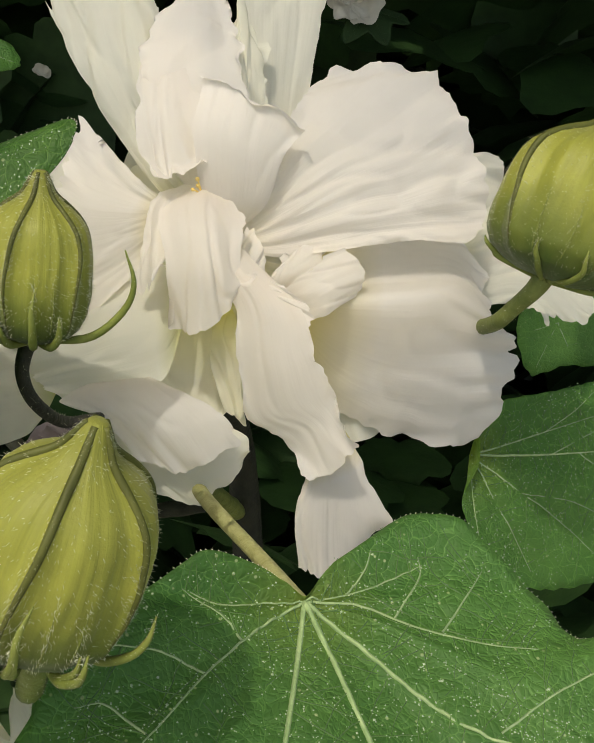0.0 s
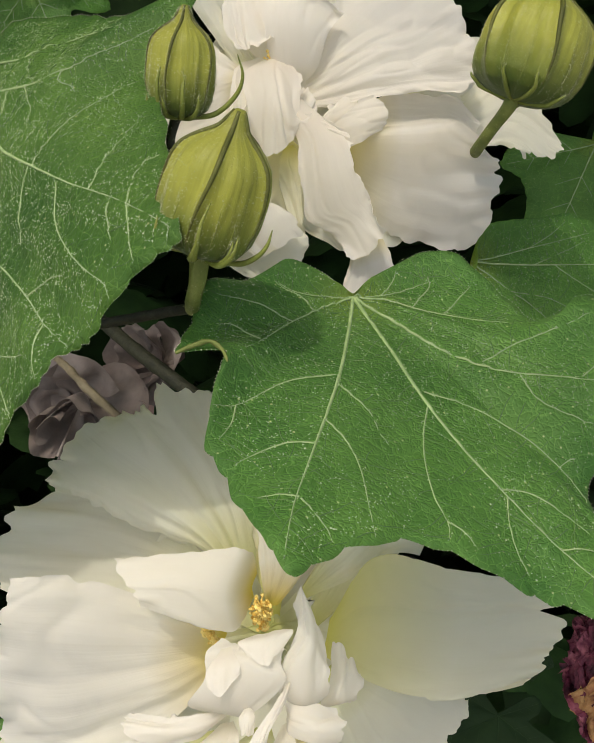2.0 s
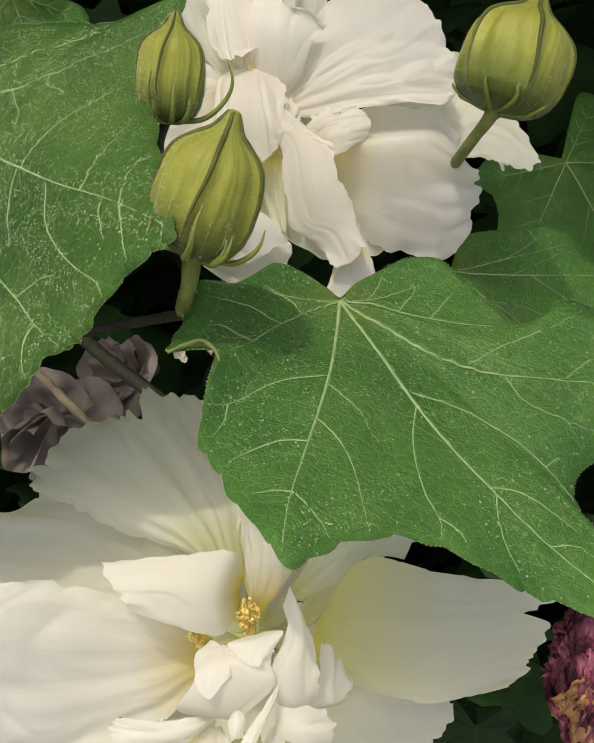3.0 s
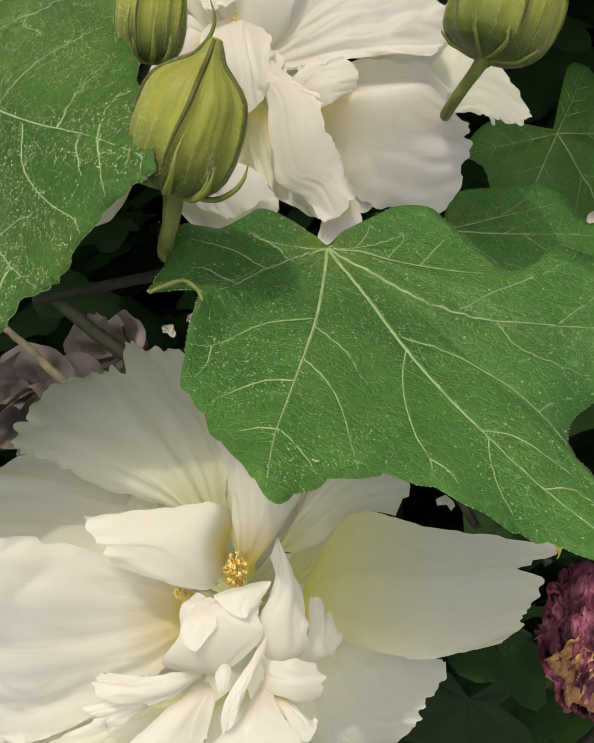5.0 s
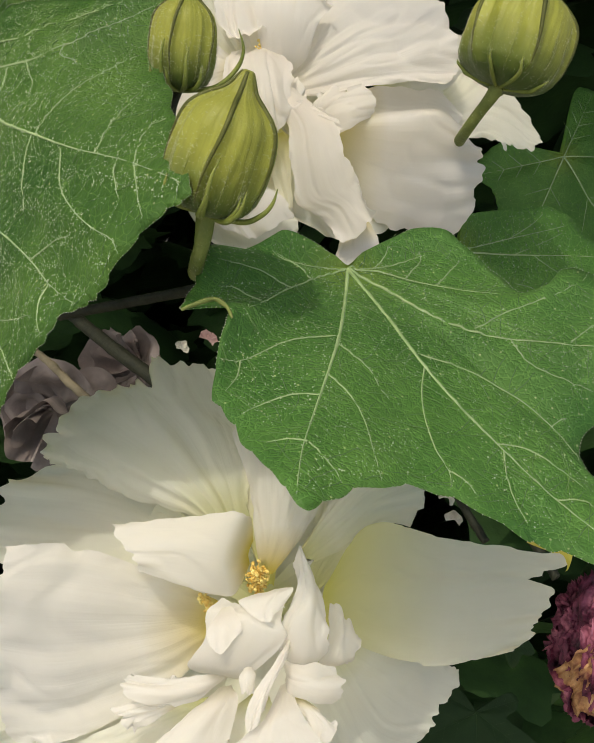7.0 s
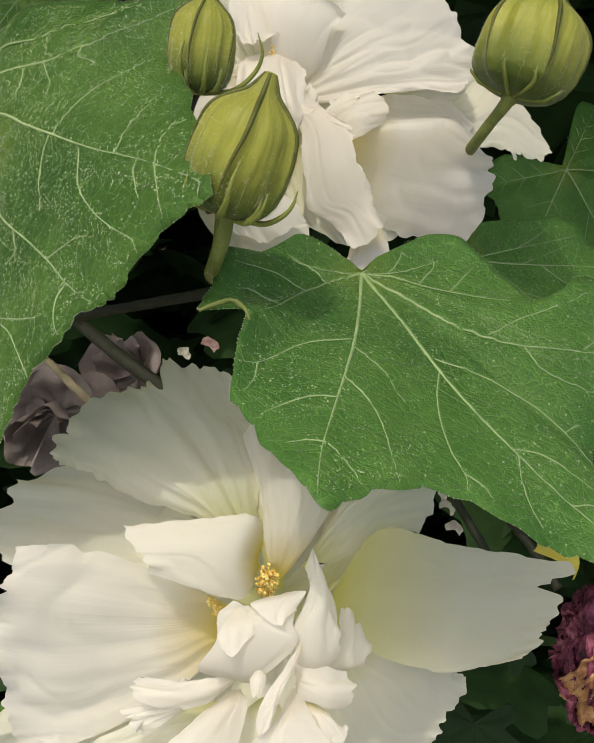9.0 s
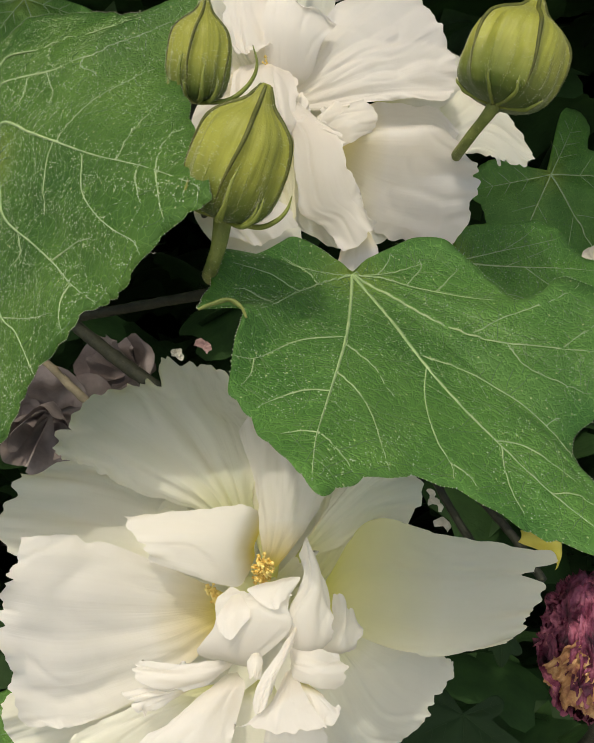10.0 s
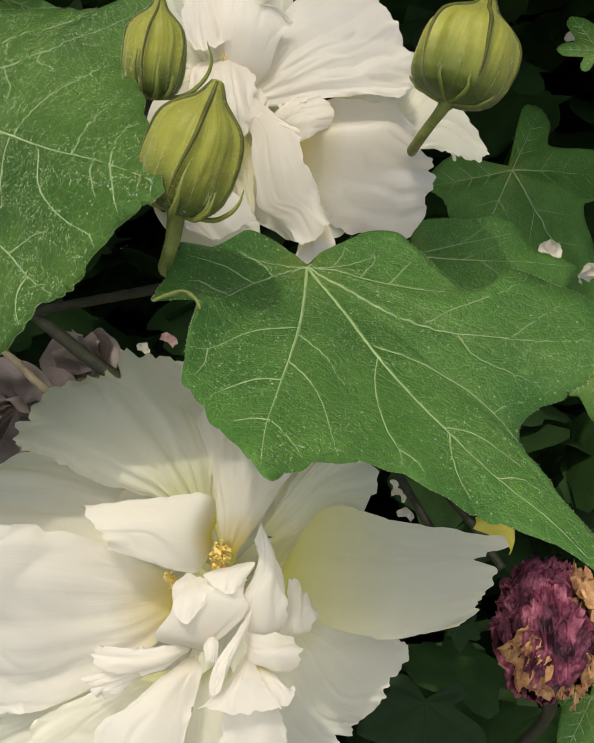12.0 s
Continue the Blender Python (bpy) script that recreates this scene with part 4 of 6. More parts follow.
draped_petal(low_flower, (-0.0246, 0.13, -0.1274), [((-0.0362, 0.122, -0.1222), (-0.0289, 0.1197, -0.1225), (-0.0226, 0.1205, -0.1236)), ((-0.0324, 0.119, -0.1156), (-0.0249, 0.1159, -0.1147), (-0.0153, 0.117, -0.1159)), ((-0.0317, 0.119, -0.1098), (-0.0249, 0.1163, -0.1101), (-0.0161, 0.117, -0.1115)), ((-0.0288, 0.121, -0.1076), (-0.0228, 0.1187, -0.1077), (-0.0148, 0.12, -0.1071))], seed=13, frill=0.56, pleat=1.5, crumple=0.98, material=PETAL_PLAIN)
draped_petal(low_flower, (-0.0275, 0.118, -0.1087), [((-0.0314, 0.1165, -0.113), (-0.028, 0.1153, -0.1121), (-0.0246, 0.1155, -0.111)), ((-0.0311, 0.115, -0.1158), (-0.0284, 0.1139, -0.1172), (-0.0244, 0.1145, -0.1124))], seed=25, frill=0.4, crumple=0.7, material=PETAL_PLAIN)
draped_petal(low_flower, (-0.0191, 0.1195, -0.106), [((-0.0249, 0.1175, -0.1073), (-0.0196, 0.1164, -0.1067), (-0.0134, 0.1175, -0.1051)), ((-0.0232, 0.1155, -0.1091), (-0.019, 0.1144, -0.1105), (-0.0158, 0.1155, -0.1087))], seed=19, frill=0.4, crumple=0.7, material=PETAL_PLAIN)
draped_petal(low_flower, (-0.0112, 0.127, -0.1242), [((-0.0158, 0.1205, -0.1204), (-0.0113, 0.1185, -0.1205), (-0.0066, 0.121, -0.1198)), ((-0.0162, 0.1185, -0.113), (-0.0112, 0.1165, -0.1118), (-0.0059, 0.1195, -0.1146)), ((-0.0126, 0.1195, -0.1057), (-0.0098, 0.1179, -0.1055), (-0.0067, 0.1205, -0.1069)), ((-0.0138, 0.122, -0.0972), (-0.0119, 0.1207, -0.0958), (-0.0102, 0.1225, -0.0987))], seed=14, frill=0.64, pleat=1.4, crumple=1.1, material=PETAL_PLAIN)
draped_petal(low_flower, (-0.0066, 0.131, -0.1257), [((-0.0084, 0.127, -0.1236), (-0.0046, 0.1256, -0.1229), (-0.0006, 0.127, -0.1228)), ((-0.0064, 0.126, -0.1178), (-0.0029, 0.1242, -0.117), (0.0015, 0.126, -0.1187)), ((-0.0058, 0.128, -0.1116), (-0.0021, 0.1263, -0.1125), (0.0026, 0.128, -0.1156))], seed=15, frill=1.1, material=PETAL_PLAIN)
draped_petal(low_flower, (-0.0156, 0.124, -0.1249), [((-0.0152, 0.1215, -0.1212), (-0.014, 0.1188, -0.124), (-0.0148, 0.12, -0.1276)), ((-0.0091, 0.1205, -0.1212), (-0.0088, 0.1171, -0.1251), (-0.0099, 0.119, -0.1295)), ((-0.0046, 0.1215, -0.1223), (-0.0031, 0.1193, -0.1258), (-0.0058, 0.121, -0.1306))], seed=16, frill=0.48, crumple=0.98, material=PETAL_PLAIN)
draped_petal(low_flower, (-0.0145, 0.118, -0.1159), [((-0.0171, 0.1165, -0.1192), (-0.0161, 0.115, -0.1189), (-0.0149, 0.116, -0.1192)), ((-0.0218, 0.114, -0.1253), (-0.0198, 0.1126, -0.1255), (-0.0175, 0.114, -0.1238)), ((-0.0242, 0.1135, -0.1316), (-0.0224, 0.1124, -0.133), (-0.0197, 0.1135, -0.1302))], seed=17, frill=0.48, crumple=0.84, material=PETAL_PLAIN)
draped_petal(low_flower, (-0.0156, 0.124, -0.1266), [((-0.0202, 0.117, -0.1313), (-0.0162, 0.1156, -0.1295), (-0.0128, 0.117, -0.1293)), ((-0.0243, 0.1145, -0.134), (-0.0173, 0.1132, -0.1328), (-0.0099, 0.115, -0.1334)), ((-0.0274, 0.1125, -0.1347), (-0.0174, 0.1113, -0.1365), (-0.0072, 0.1135, -0.1365))], seed=18, frill=0.64, pleat=2.5, crumple=1.1, material=PETAL_PLAIN)
draped_petal(low_flower, (-0.0135, 0.124, -0.1288), [((-0.0131, 0.12, -0.1301), (-0.0104, 0.119, -0.1304), (-0.0081, 0.12, -0.1316)), ((-0.0115, 0.118, -0.1327), (-0.0084, 0.1169, -0.1331), (-0.0055, 0.118, -0.133)), ((-0.0097, 0.1175, -0.1368), (-0.0075, 0.1164, -0.1368), (-0.005, 0.1175, -0.1347))], seed=27, frill=0.96)
draped_petal(low_flower, (-0.0287, 0.128, -0.126), [((-0.0316, 0.124, -0.1239), (-0.0323, 0.1226, -0.1264), (-0.0346, 0.124, -0.1296)), ((-0.0392, 0.122, -0.1242), (-0.0401, 0.1202, -0.1266), (-0.0414, 0.122, -0.1304)), ((-0.0485, 0.122, -0.1231), (-0.0492, 0.1206, -0.1259), (-0.0483, 0.122, -0.1296))], seed=10, frill=0.96, material=PETAL_PLAIN)
draped_petal(low_flower, (-0.0351, 0.13, -0.1301), [((-0.0394, 0.126, -0.1295), (-0.0406, 0.1246, -0.1309), (-0.0419, 0.126, -0.1331)), ((-0.0469, 0.124, -0.1298), (-0.0473, 0.1226, -0.1317), (-0.047, 0.124, -0.135)), ((-0.0525, 0.124, -0.1307), (-0.0516, 0.1226, -0.1331), (-0.0504, 0.124, -0.1362))], seed=22, frill=0.96)
draped_petal(low_flower, (-0.0291, 0.131, -0.129), [((-0.0355, 0.125, -0.1317), (-0.0303, 0.1232, -0.1304), (-0.0259, 0.125, -0.1301)), ((-0.0428, 0.123, -0.1367), (-0.035, 0.1209, -0.1369), (-0.0274, 0.123, -0.1373)), ((-0.0496, 0.122, -0.1409), (-0.0392, 0.1202, -0.1439), (-0.0289, 0.122, -0.1417)), ((-0.0519, 0.123, -0.1511), (-0.0404, 0.1209, -0.1539), (-0.0313, 0.123, -0.1509))], seed=21, frill=0.96, pleat=2.5, material=PETAL_PLAIN)
draped_petal(low_flower, (-0.0147, 0.127, -0.1339), [((-0.0203, 0.121, -0.1375), (-0.0148, 0.1196, -0.1373), (-0.0081, 0.121, -0.1385)), ((-0.0215, 0.12, -0.1445), (-0.0139, 0.1179, -0.1451), (-0.0067, 0.12, -0.145)), ((-0.0216, 0.121, -0.1537), (-0.014, 0.1189, -0.1542), (-0.0063, 0.121, -0.1543))], seed=9, frill=0.96, pleat=2.5)
draped_petal(low_flower, (-0.0214, 0.135, -0.1316), [((-0.0292, 0.131, -0.1358), (-0.0236, 0.1303, -0.1358), (-0.0175, 0.131, -0.1362)), ((-0.0305, 0.132, -0.1459), (-0.0226, 0.1306, -0.1463), (-0.0154, 0.132, -0.1465)), ((-0.0318, 0.133, -0.1572), (-0.0228, 0.1316, -0.1582), (-0.0144, 0.133, -0.1579))], seed=31, material=PETAL_COOL, frill=.6)
draped_petal(low_flower, (-0.0312, 0.137, -0.134), [((-0.0462, 0.134, -0.1349), (-0.0417, 0.1333, -0.1393), (-0.0356, 0.134, -0.142)), ((-0.0575, 0.135, -0.1392), (-0.053, 0.1343, -0.1458), (-0.0436, 0.135, -0.1497)), ((-0.0683, 0.136, -0.1447), (-0.0643, 0.1353, -0.1529), (-0.0528, 0.136, -0.1586))], seed=32, material=PETAL_COOL, frill=.8, pleat=3)
draped_petal(low_flower, (-0.0233, 0.119, -0.1213), [((-0.0252, 0.118, -0.1234), (-0.0235, 0.1169, -0.1229), (-0.0217, 0.118, -0.1235)), ((-0.025, 0.1175, -0.1262), (-0.0239, 0.1165, -0.1277), (-0.0222, 0.1175, -0.1276))], seed=20, frill=0.48, crumple=0.7, material=PETAL_PLAIN)
high_flower = thing("flower", (-0.0159, 0.2000, 0.0271), "crumpled double white flower beside green buds, drooping lower petals", "flower", "open white flowers")
draped_petal(high_flower, (-0.0228, 0.198, 0.0359), [((-0.0298, 0.197, 0.0392), (-0.0247, 0.1966, 0.0386), (-0.0198, 0.198, 0.0389)), ((-0.0391, 0.196, 0.0515), (-0.0312, 0.1935, 0.0499), (-0.0232, 0.193, 0.0487)), ((-0.0478, 0.197, 0.0658), (-0.0371, 0.1932, 0.0636), (-0.027, 0.192, 0.0622)), ((-0.0571, 0.203, 0.0854), (-0.0432, 0.1989, 0.0857), (-0.0298, 0.197, 0.0829))], material=PETAL_COOL, seed=51, pleat=3, frill=.9, crumple=1.8)
draped_petal(high_flower, (-0.0069, 0.204, 0.0463), [((-0.009, 0.204, 0.0505), (-0.0048, 0.205, 0.0518), (0.0004, 0.206, 0.052)), ((-0.011, 0.203, 0.0658), (-0.0038, 0.205, 0.0685), (0.0038, 0.207, 0.0671)), ((-0.0132, 0.206, 0.0825), (-0.0028, 0.208, 0.0854), (0.0069, 0.21, 0.0841)), ((-0.0145, 0.209, 0.0912), (-0.0017, 0.211, 0.0942), (0.0086, 0.213, 0.0918))], material=PETAL_COOL, seed=52, pleat=4)
draped_petal(high_flower, (-0.0202, 0.192, 0.0377), [((-0.0287, 0.19, 0.047), (-0.0218, 0.1889, 0.0487), (-0.0141, 0.189, 0.0468)), ((-0.0314, 0.189, 0.0603), (-0.0225, 0.1868, 0.0615), (-0.0092, 0.188, 0.058)), ((-0.0313, 0.191, 0.0687), (-0.0218, 0.1891, 0.0709), (-0.0118, 0.191, 0.0707)), ((-0.0278, 0.194, 0.0782), (-0.0212, 0.1928, 0.0797), (-0.0155, 0.195, 0.0791))], seed=53, pleat=3.5, frill=1.6, crumple=1.4, material=PETAL_PLAIN)
draped_petal(high_flower, (-0.0087, 0.198, 0.049), [((-0.0126, 0.196, 0.0545), (-0.0096, 0.1956, 0.0554), (-0.0066, 0.197, 0.0548)), ((-0.0136, 0.196, 0.0665), (-0.0106, 0.1955, 0.0673), (-0.0067, 0.198, 0.0662)), ((-0.0143, 0.199, 0.0767), (-0.0118, 0.1989, 0.0796), (-0.0078, 0.201, 0.0743))], material=PETAL_COOL, seed=54)
draped_petal(high_flower, (-0.0209, 0.19, 0.0674), [((-0.0316, 0.19, 0.0654), (-0.0256, 0.1889, 0.0665), (-0.0189, 0.189, 0.0622)), ((-0.0325, 0.187, 0.053), (-0.0261, 0.1852, 0.0529), (-0.0191, 0.186, 0.0508)), ((-0.0312, 0.185, 0.0439), (-0.0253, 0.1832, 0.0425), (-0.0184, 0.184, 0.0427)), ((-0.0281, 0.183, 0.0386), (-0.0236, 0.1809, 0.0376), (-0.0183, 0.181, 0.0404))], seed=55, pleat=2, frill=1.2, crumple=1.6, material=PETAL_PLAIN, lip=-.0015)
draped_petal(high_flower, (-0.0132, 0.19, 0.0296), [((-0.0186, 0.186, 0.0337), (-0.0119, 0.1845, 0.0344), (-0.0058, 0.186, 0.0337)), ((-0.0205, 0.182, 0.046), (-0.0111, 0.1807, 0.0447), (-0.0024, 0.184, 0.0427)), ((-0.0188, 0.183, 0.0565), (-0.0099, 0.1824, 0.0531), (0.0009, 0.186, 0.0475)), ((-0.0191, 0.182, 0.0585), (-0.0089, 0.1814, 0.0542), (0.0027, 0.185, 0.0492))], seed=56, pleat=1.2, frill=.6, material=PETAL_PLAIN, lip=-.0012)
draped_petal(high_flower, (-0.0328, 0.197, 0.0367), [((-0.0428, 0.197, 0.0226), (-0.0438, 0.1969, 0.0347), (-0.043, 0.198, 0.046)), ((-0.0552, 0.198, 0.0187), (-0.0566, 0.1996, 0.0362), (-0.0511, 0.202, 0.0531)), ((-0.068, 0.2, 0.0168), (-0.0709, 0.2026, 0.0367), (-0.0679, 0.206, 0.051))], material=PETAL_COOL, seed=57, pleat=3)
draped_petal(high_flower, (-0.0249, 0.191, 0.0326), [((-0.0313, 0.188, 0.0216), (-0.0321, 0.1872, 0.0301), (-0.0295, 0.189, 0.0371)), ((-0.0423, 0.19, 0.0121), (-0.0438, 0.1884, 0.0284), (-0.0381, 0.191, 0.0458)), ((-0.056, 0.194, 0.0094), (-0.0539, 0.1934, 0.0321), (-0.0463, 0.197, 0.0552))], seed=58, pleat=3, frill=1.2)
draped_petal(high_flower, (0.0291, 0.208, 0.0239), [((0.0395, 0.207, 0.0153), (0.0409, 0.209, 0.024), (0.0403, 0.211, 0.0339)), ((0.0498, 0.206, 0.0152), (0.0527, 0.2093, 0.0262), (0.0493, 0.213, 0.044)), ((0.0553, 0.203, 0.0098), (0.0659, 0.2069, 0.0153), (0.0548, 0.213, 0.0418))], material=PETAL_COOL, seed=60, frill=1.2)
draped_petal(high_flower, (-0.0123, 0.192, 0.0279), [((-0.0035, 0.189, 0.0234), (-0.0025, 0.1879, 0.0273), (-0.0025, 0.1875, 0.032), (-0.0034, 0.1879, 0.0369), (-0.0054, 0.189, 0.042)), ((0.009, 0.187, 0.0245), (0.0108, 0.1863, 0.0309), (0.0099, 0.1874, 0.0387), (0.0062, 0.1893, 0.0469), (-0.0016, 0.192, 0.0524)), ((0.0223, 0.187, 0.0264), (0.0254, 0.1882, 0.0341), (0.0238, 0.1909, 0.0443), (0.0162, 0.1939, 0.0559), (0.0024, 0.197, 0.0608)), ((0.0372, 0.189, 0.026), (0.0404, 0.1934, 0.038), (0.0362, 0.1975, 0.0519), (0.0276, 0.2008, 0.0661), (0.0077, 0.203, 0.0673))], seed=63, material=PETAL_PLAIN, pleat=5, pleat_size=1.9, frill=.8, crumple=1.3)
draped_petal(high_flower, (-0.0006, 0.192, 0.0142), [((0.0118, 0.203, 0.0295), (0.0117, 0.193, 0.0192), (0.0107, 0.183, 0.014), (0.0086, 0.19, 0.0044), (0.0065, 0.198, -0.0066)), ((0.0234, 0.205, 0.0309), (0.0227, 0.194, 0.0198), (0.0217, 0.182, 0.0142), (0.0213, 0.191, -0.0005), (0.0178, 0.201, -0.0141)), ((0.0351, 0.206, 0.031), (0.0339, 0.196, 0.0205), (0.032, 0.185, 0.0148), (0.0334, 0.193, -0.0005), (0.031, 0.203, -0.0166)), ((0.0413, 0.203, 0.0233), (0.042, 0.199, 0.0178), (0.0431, 0.191, 0.0088), (0.0459, 0.194, 0.001), (0.04, 0.205, -0.0164))], seed=70, pleat=2, frill=1.1, crumple=1.2)
draped_petal(high_flower, (-0.023, 0.191, 0.0141), [((-0.0268, 0.187, -0.0014), (-0.0278, 0.1871, 0.0091), (-0.0274, 0.191, 0.0219)), ((-0.0374, 0.185, -0.0052), (-0.0391, 0.1864, 0.0062), (-0.0383, 0.192, 0.022)), ((-0.0492, 0.187, -0.0052), (-0.0548, 0.1905, 0.0019), (-0.0589, 0.197, 0.0186))], material=PETAL_COOL, seed=64, pleat=2.5)
draped_petal(high_flower, (-0.0199, 0.199, 0.0198), [((-0.0298, 0.197, 0.0146), (-0.0198, 0.1978, 0.0126), (-0.0107, 0.197, 0.0126)), ((-0.0298, 0.197, 0.0025), (-0.0197, 0.1974, -0.0005), (-0.0106, 0.196, -0.0005)), ((-0.0283, 0.194, -0.0079), (-0.0184, 0.1941, -0.0099), (-0.0104, 0.193, -0.0098))], material=PETAL_TINT, seed=65)
draped_petal(high_flower, (-0.0142, 0.19, 0.0131), [((-0.0176, 0.186, 0.0081), (-0.0147, 0.1852, 0.0076), (-0.0115, 0.186, 0.009)), ((-0.0173, 0.187, 0.0014), (-0.0139, 0.1862, 0.0014), (-0.0109, 0.187, 0.0014)), ((-0.0142, 0.19, -0.0092), (-0.0122, 0.1896, -0.0097), (-0.0108, 0.19, -0.0092))], material=PETAL_TINT, seed=66, frill=.5)
draped_petal(high_flower, (-0.0347, 0.191, -0.0054), [((-0.0414, 0.186, -0.009), (-0.0281, 0.1859, -0.0119), (-0.012, 0.187, -0.0114)), ((-0.0355, 0.185, -0.0184), (-0.024, 0.1842, -0.0207), (-0.0093, 0.186, -0.0152)), ((-0.0275, 0.185, -0.0245), (-0.0184, 0.1845, -0.0261), (-0.0085, 0.187, -0.0176))], material=PETAL_COOL, seed=67, pleat=2.5, frill=.8)
draped_petal(high_flower, (-0.0353, 0.189, -0.0005), [((-0.0465, 0.182, -0.0058), (-0.0336, 0.1799, -0.0043), (-0.0212, 0.18, -0.0039)), ((-0.0375, 0.179, -0.0091), (-0.028, 0.1768, -0.0108), (-0.0137, 0.178, -0.0086)), ((-0.0304, 0.18, -0.0172), (-0.0219, 0.1786, -0.0196), (-0.0108, 0.179, -0.0134))], seed=68, pleat=1.2, frill=.7, material=PETAL_PLAIN)
draped_petal(high_flower, (0.0072, 0.191, -0.0112), [((0.0013, 0.187, -0.0224), (0.0071, 0.1872, -0.0205), (0.0134, 0.189, -0.0178)), ((-0.0004, 0.187, -0.0301), (0.0071, 0.1872, -0.0291), (0.0169, 0.19, -0.0257)), ((0.0006, 0.187, -0.0396), (0.0071, 0.1882, -0.0412), (0.0204, 0.192, -0.032))], seed=69, pleat=2)
draped_petal(high_flower, (-0.016, 0.189, 0.0304), [((-0.0213, 0.185, 0.0241), (-0.0154, 0.1822, 0.0246), (-0.0089, 0.182, 0.0228)), ((-0.0126, 0.181, 0.0134), (-0.0069, 0.1778, 0.0132), (0.0004, 0.178, 0.0127)), ((-0.0112, 0.181, 0.0023), (-0.0046, 0.1775, 0.0018), (0.0038, 0.177, 0.0036)), ((-0.0099, 0.184, -0.0089), (-0.0024, 0.1799, -0.0073), (0.0069, 0.178, -0.0027)), ((-0.0024, 0.185, -0.0137), (0.0036, 0.1809, -0.0111), (0.0087, 0.178, -0.0088)), ((0.0027, 0.183, -0.0224), (0.0082, 0.1796, -0.0183), (0.0131, 0.178, -0.0133))], seed=73, pleat=1.6, pleat_size=.3, crumple=.5, frill=1.2, material=PETAL_PLAIN)
draped_petal(high_flower, (-0.0178, 0.188, 0.0379), [((-0.027, 0.182, 0.0316), (-0.019, 0.1805, 0.0318), (-0.0108, 0.182, 0.0307)), ((-0.0251, 0.178, 0.0204), (-0.0176, 0.1757, 0.0202), (-0.0101, 0.178, 0.0191)), ((-0.0258, 0.18, 0.0087), (-0.0187, 0.1778, 0.0075), (-0.011, 0.179, 0.0133))], seed=74, pleat=1.5, frill=.8, crumple=1.4, material=PETAL_PLAIN)
draped_petal(high_flower, (-0.0218, 0.189, 0.0381), [((-0.029, 0.186, 0.0346), (-0.0259, 0.1839, 0.0333), (-0.0221, 0.184, 0.0324)), ((-0.0304, 0.183, 0.0257), (-0.0273, 0.1809, 0.0254), (-0.0232, 0.181, 0.0245)), ((-0.0329, 0.182, 0.0155), (-0.0281, 0.1799, 0.0177), (-0.0252, 0.18, 0.0225))], seed=76, frill=1.8, material=PETAL_PLAIN)
draped_petal(high_flower, (-0.0101, 0.187, 0.0215), [((-0.0117, 0.182, 0.0195), (-0.0089, 0.1809, 0.0171), (-0.0089, 0.181, 0.0143)), ((-0.006, 0.179, 0.0178), (-0.0037, 0.1782, 0.015), (-0.0051, 0.179, 0.0123)), ((-0.0024, 0.178, 0.0164), (0.0031, 0.1772, 0.0118), (0.0013, 0.178, 0.0086))], seed=75, frill=.4, material=PETAL_PLAIN)
draped_petal(high_flower, (-0.0006, 0.188, 0.013), [((-0.0024, 0.183, 0.0162), (0.0004, 0.1826, 0.0135), (0.0013, 0.184, 0.0103)), ((0.0031, 0.179, 0.0204), (0.0058, 0.1778, 0.0157), (0.0059, 0.18, 0.0108)), ((0.0101, 0.182, 0.0241), (0.0135, 0.1812, 0.019), (0.0126, 0.182, 0.0144))], seed=78, pleat=1, frill=.5, material=PETAL_PLAIN)
draped_petal(high_flower, (-0.0025, 0.19, 0.0141), [((-0.0055, 0.186, 0.0171), (-0.0034, 0.1852, 0.0175), (-0.0006, 0.186, 0.0171)), ((-0.0043, 0.185, 0.0208), (-0.0015, 0.1842, 0.0212), (0.0032, 0.185, 0.0203)), ((-0.002, 0.187, 0.0236), (0.0018, 0.1866, 0.0247), (0.0066, 0.187, 0.0232))], seed=79, frill=.6, material=PETAL_PLAIN)
draped_petal(high_flower, (-0.0064, 0.19, 0.016), [((-0.0111, 0.187, 0.0186), (-0.0091, 0.1866, 0.0176), (-0.0053, 0.187, 0.0172)), ((-0.012, 0.187, 0.0243), (-0.01, 0.1856, 0.0213), (-0.0063, 0.186, 0.0204)), ((-0.0102, 0.189, 0.0304), (-0.0077, 0.1872, 0.0272), (-0.0058, 0.187, 0.0229))], seed=80, frill=.4)
petal(high_flower, (-0.0534, 0.2070, -0.0016), [((-0.0577, 0.2070, -0.0121), (-0.0598, 0.2070, -0.0037), (-0.0598, 0.2070, 0.0048)), ((-0.0637, 0.2060, -0.0158), (-0.0655, 0.2050, -0.0037), (-0.0647, 0.2060, 0.0068)), ((-0.0700, 0.2060, -0.0173), (-0.0766, 0.2040, -0.0057), (-0.0753, 0.2060, 0.0089))], seed=59, material=PETAL_COOL, pleats=1.4)
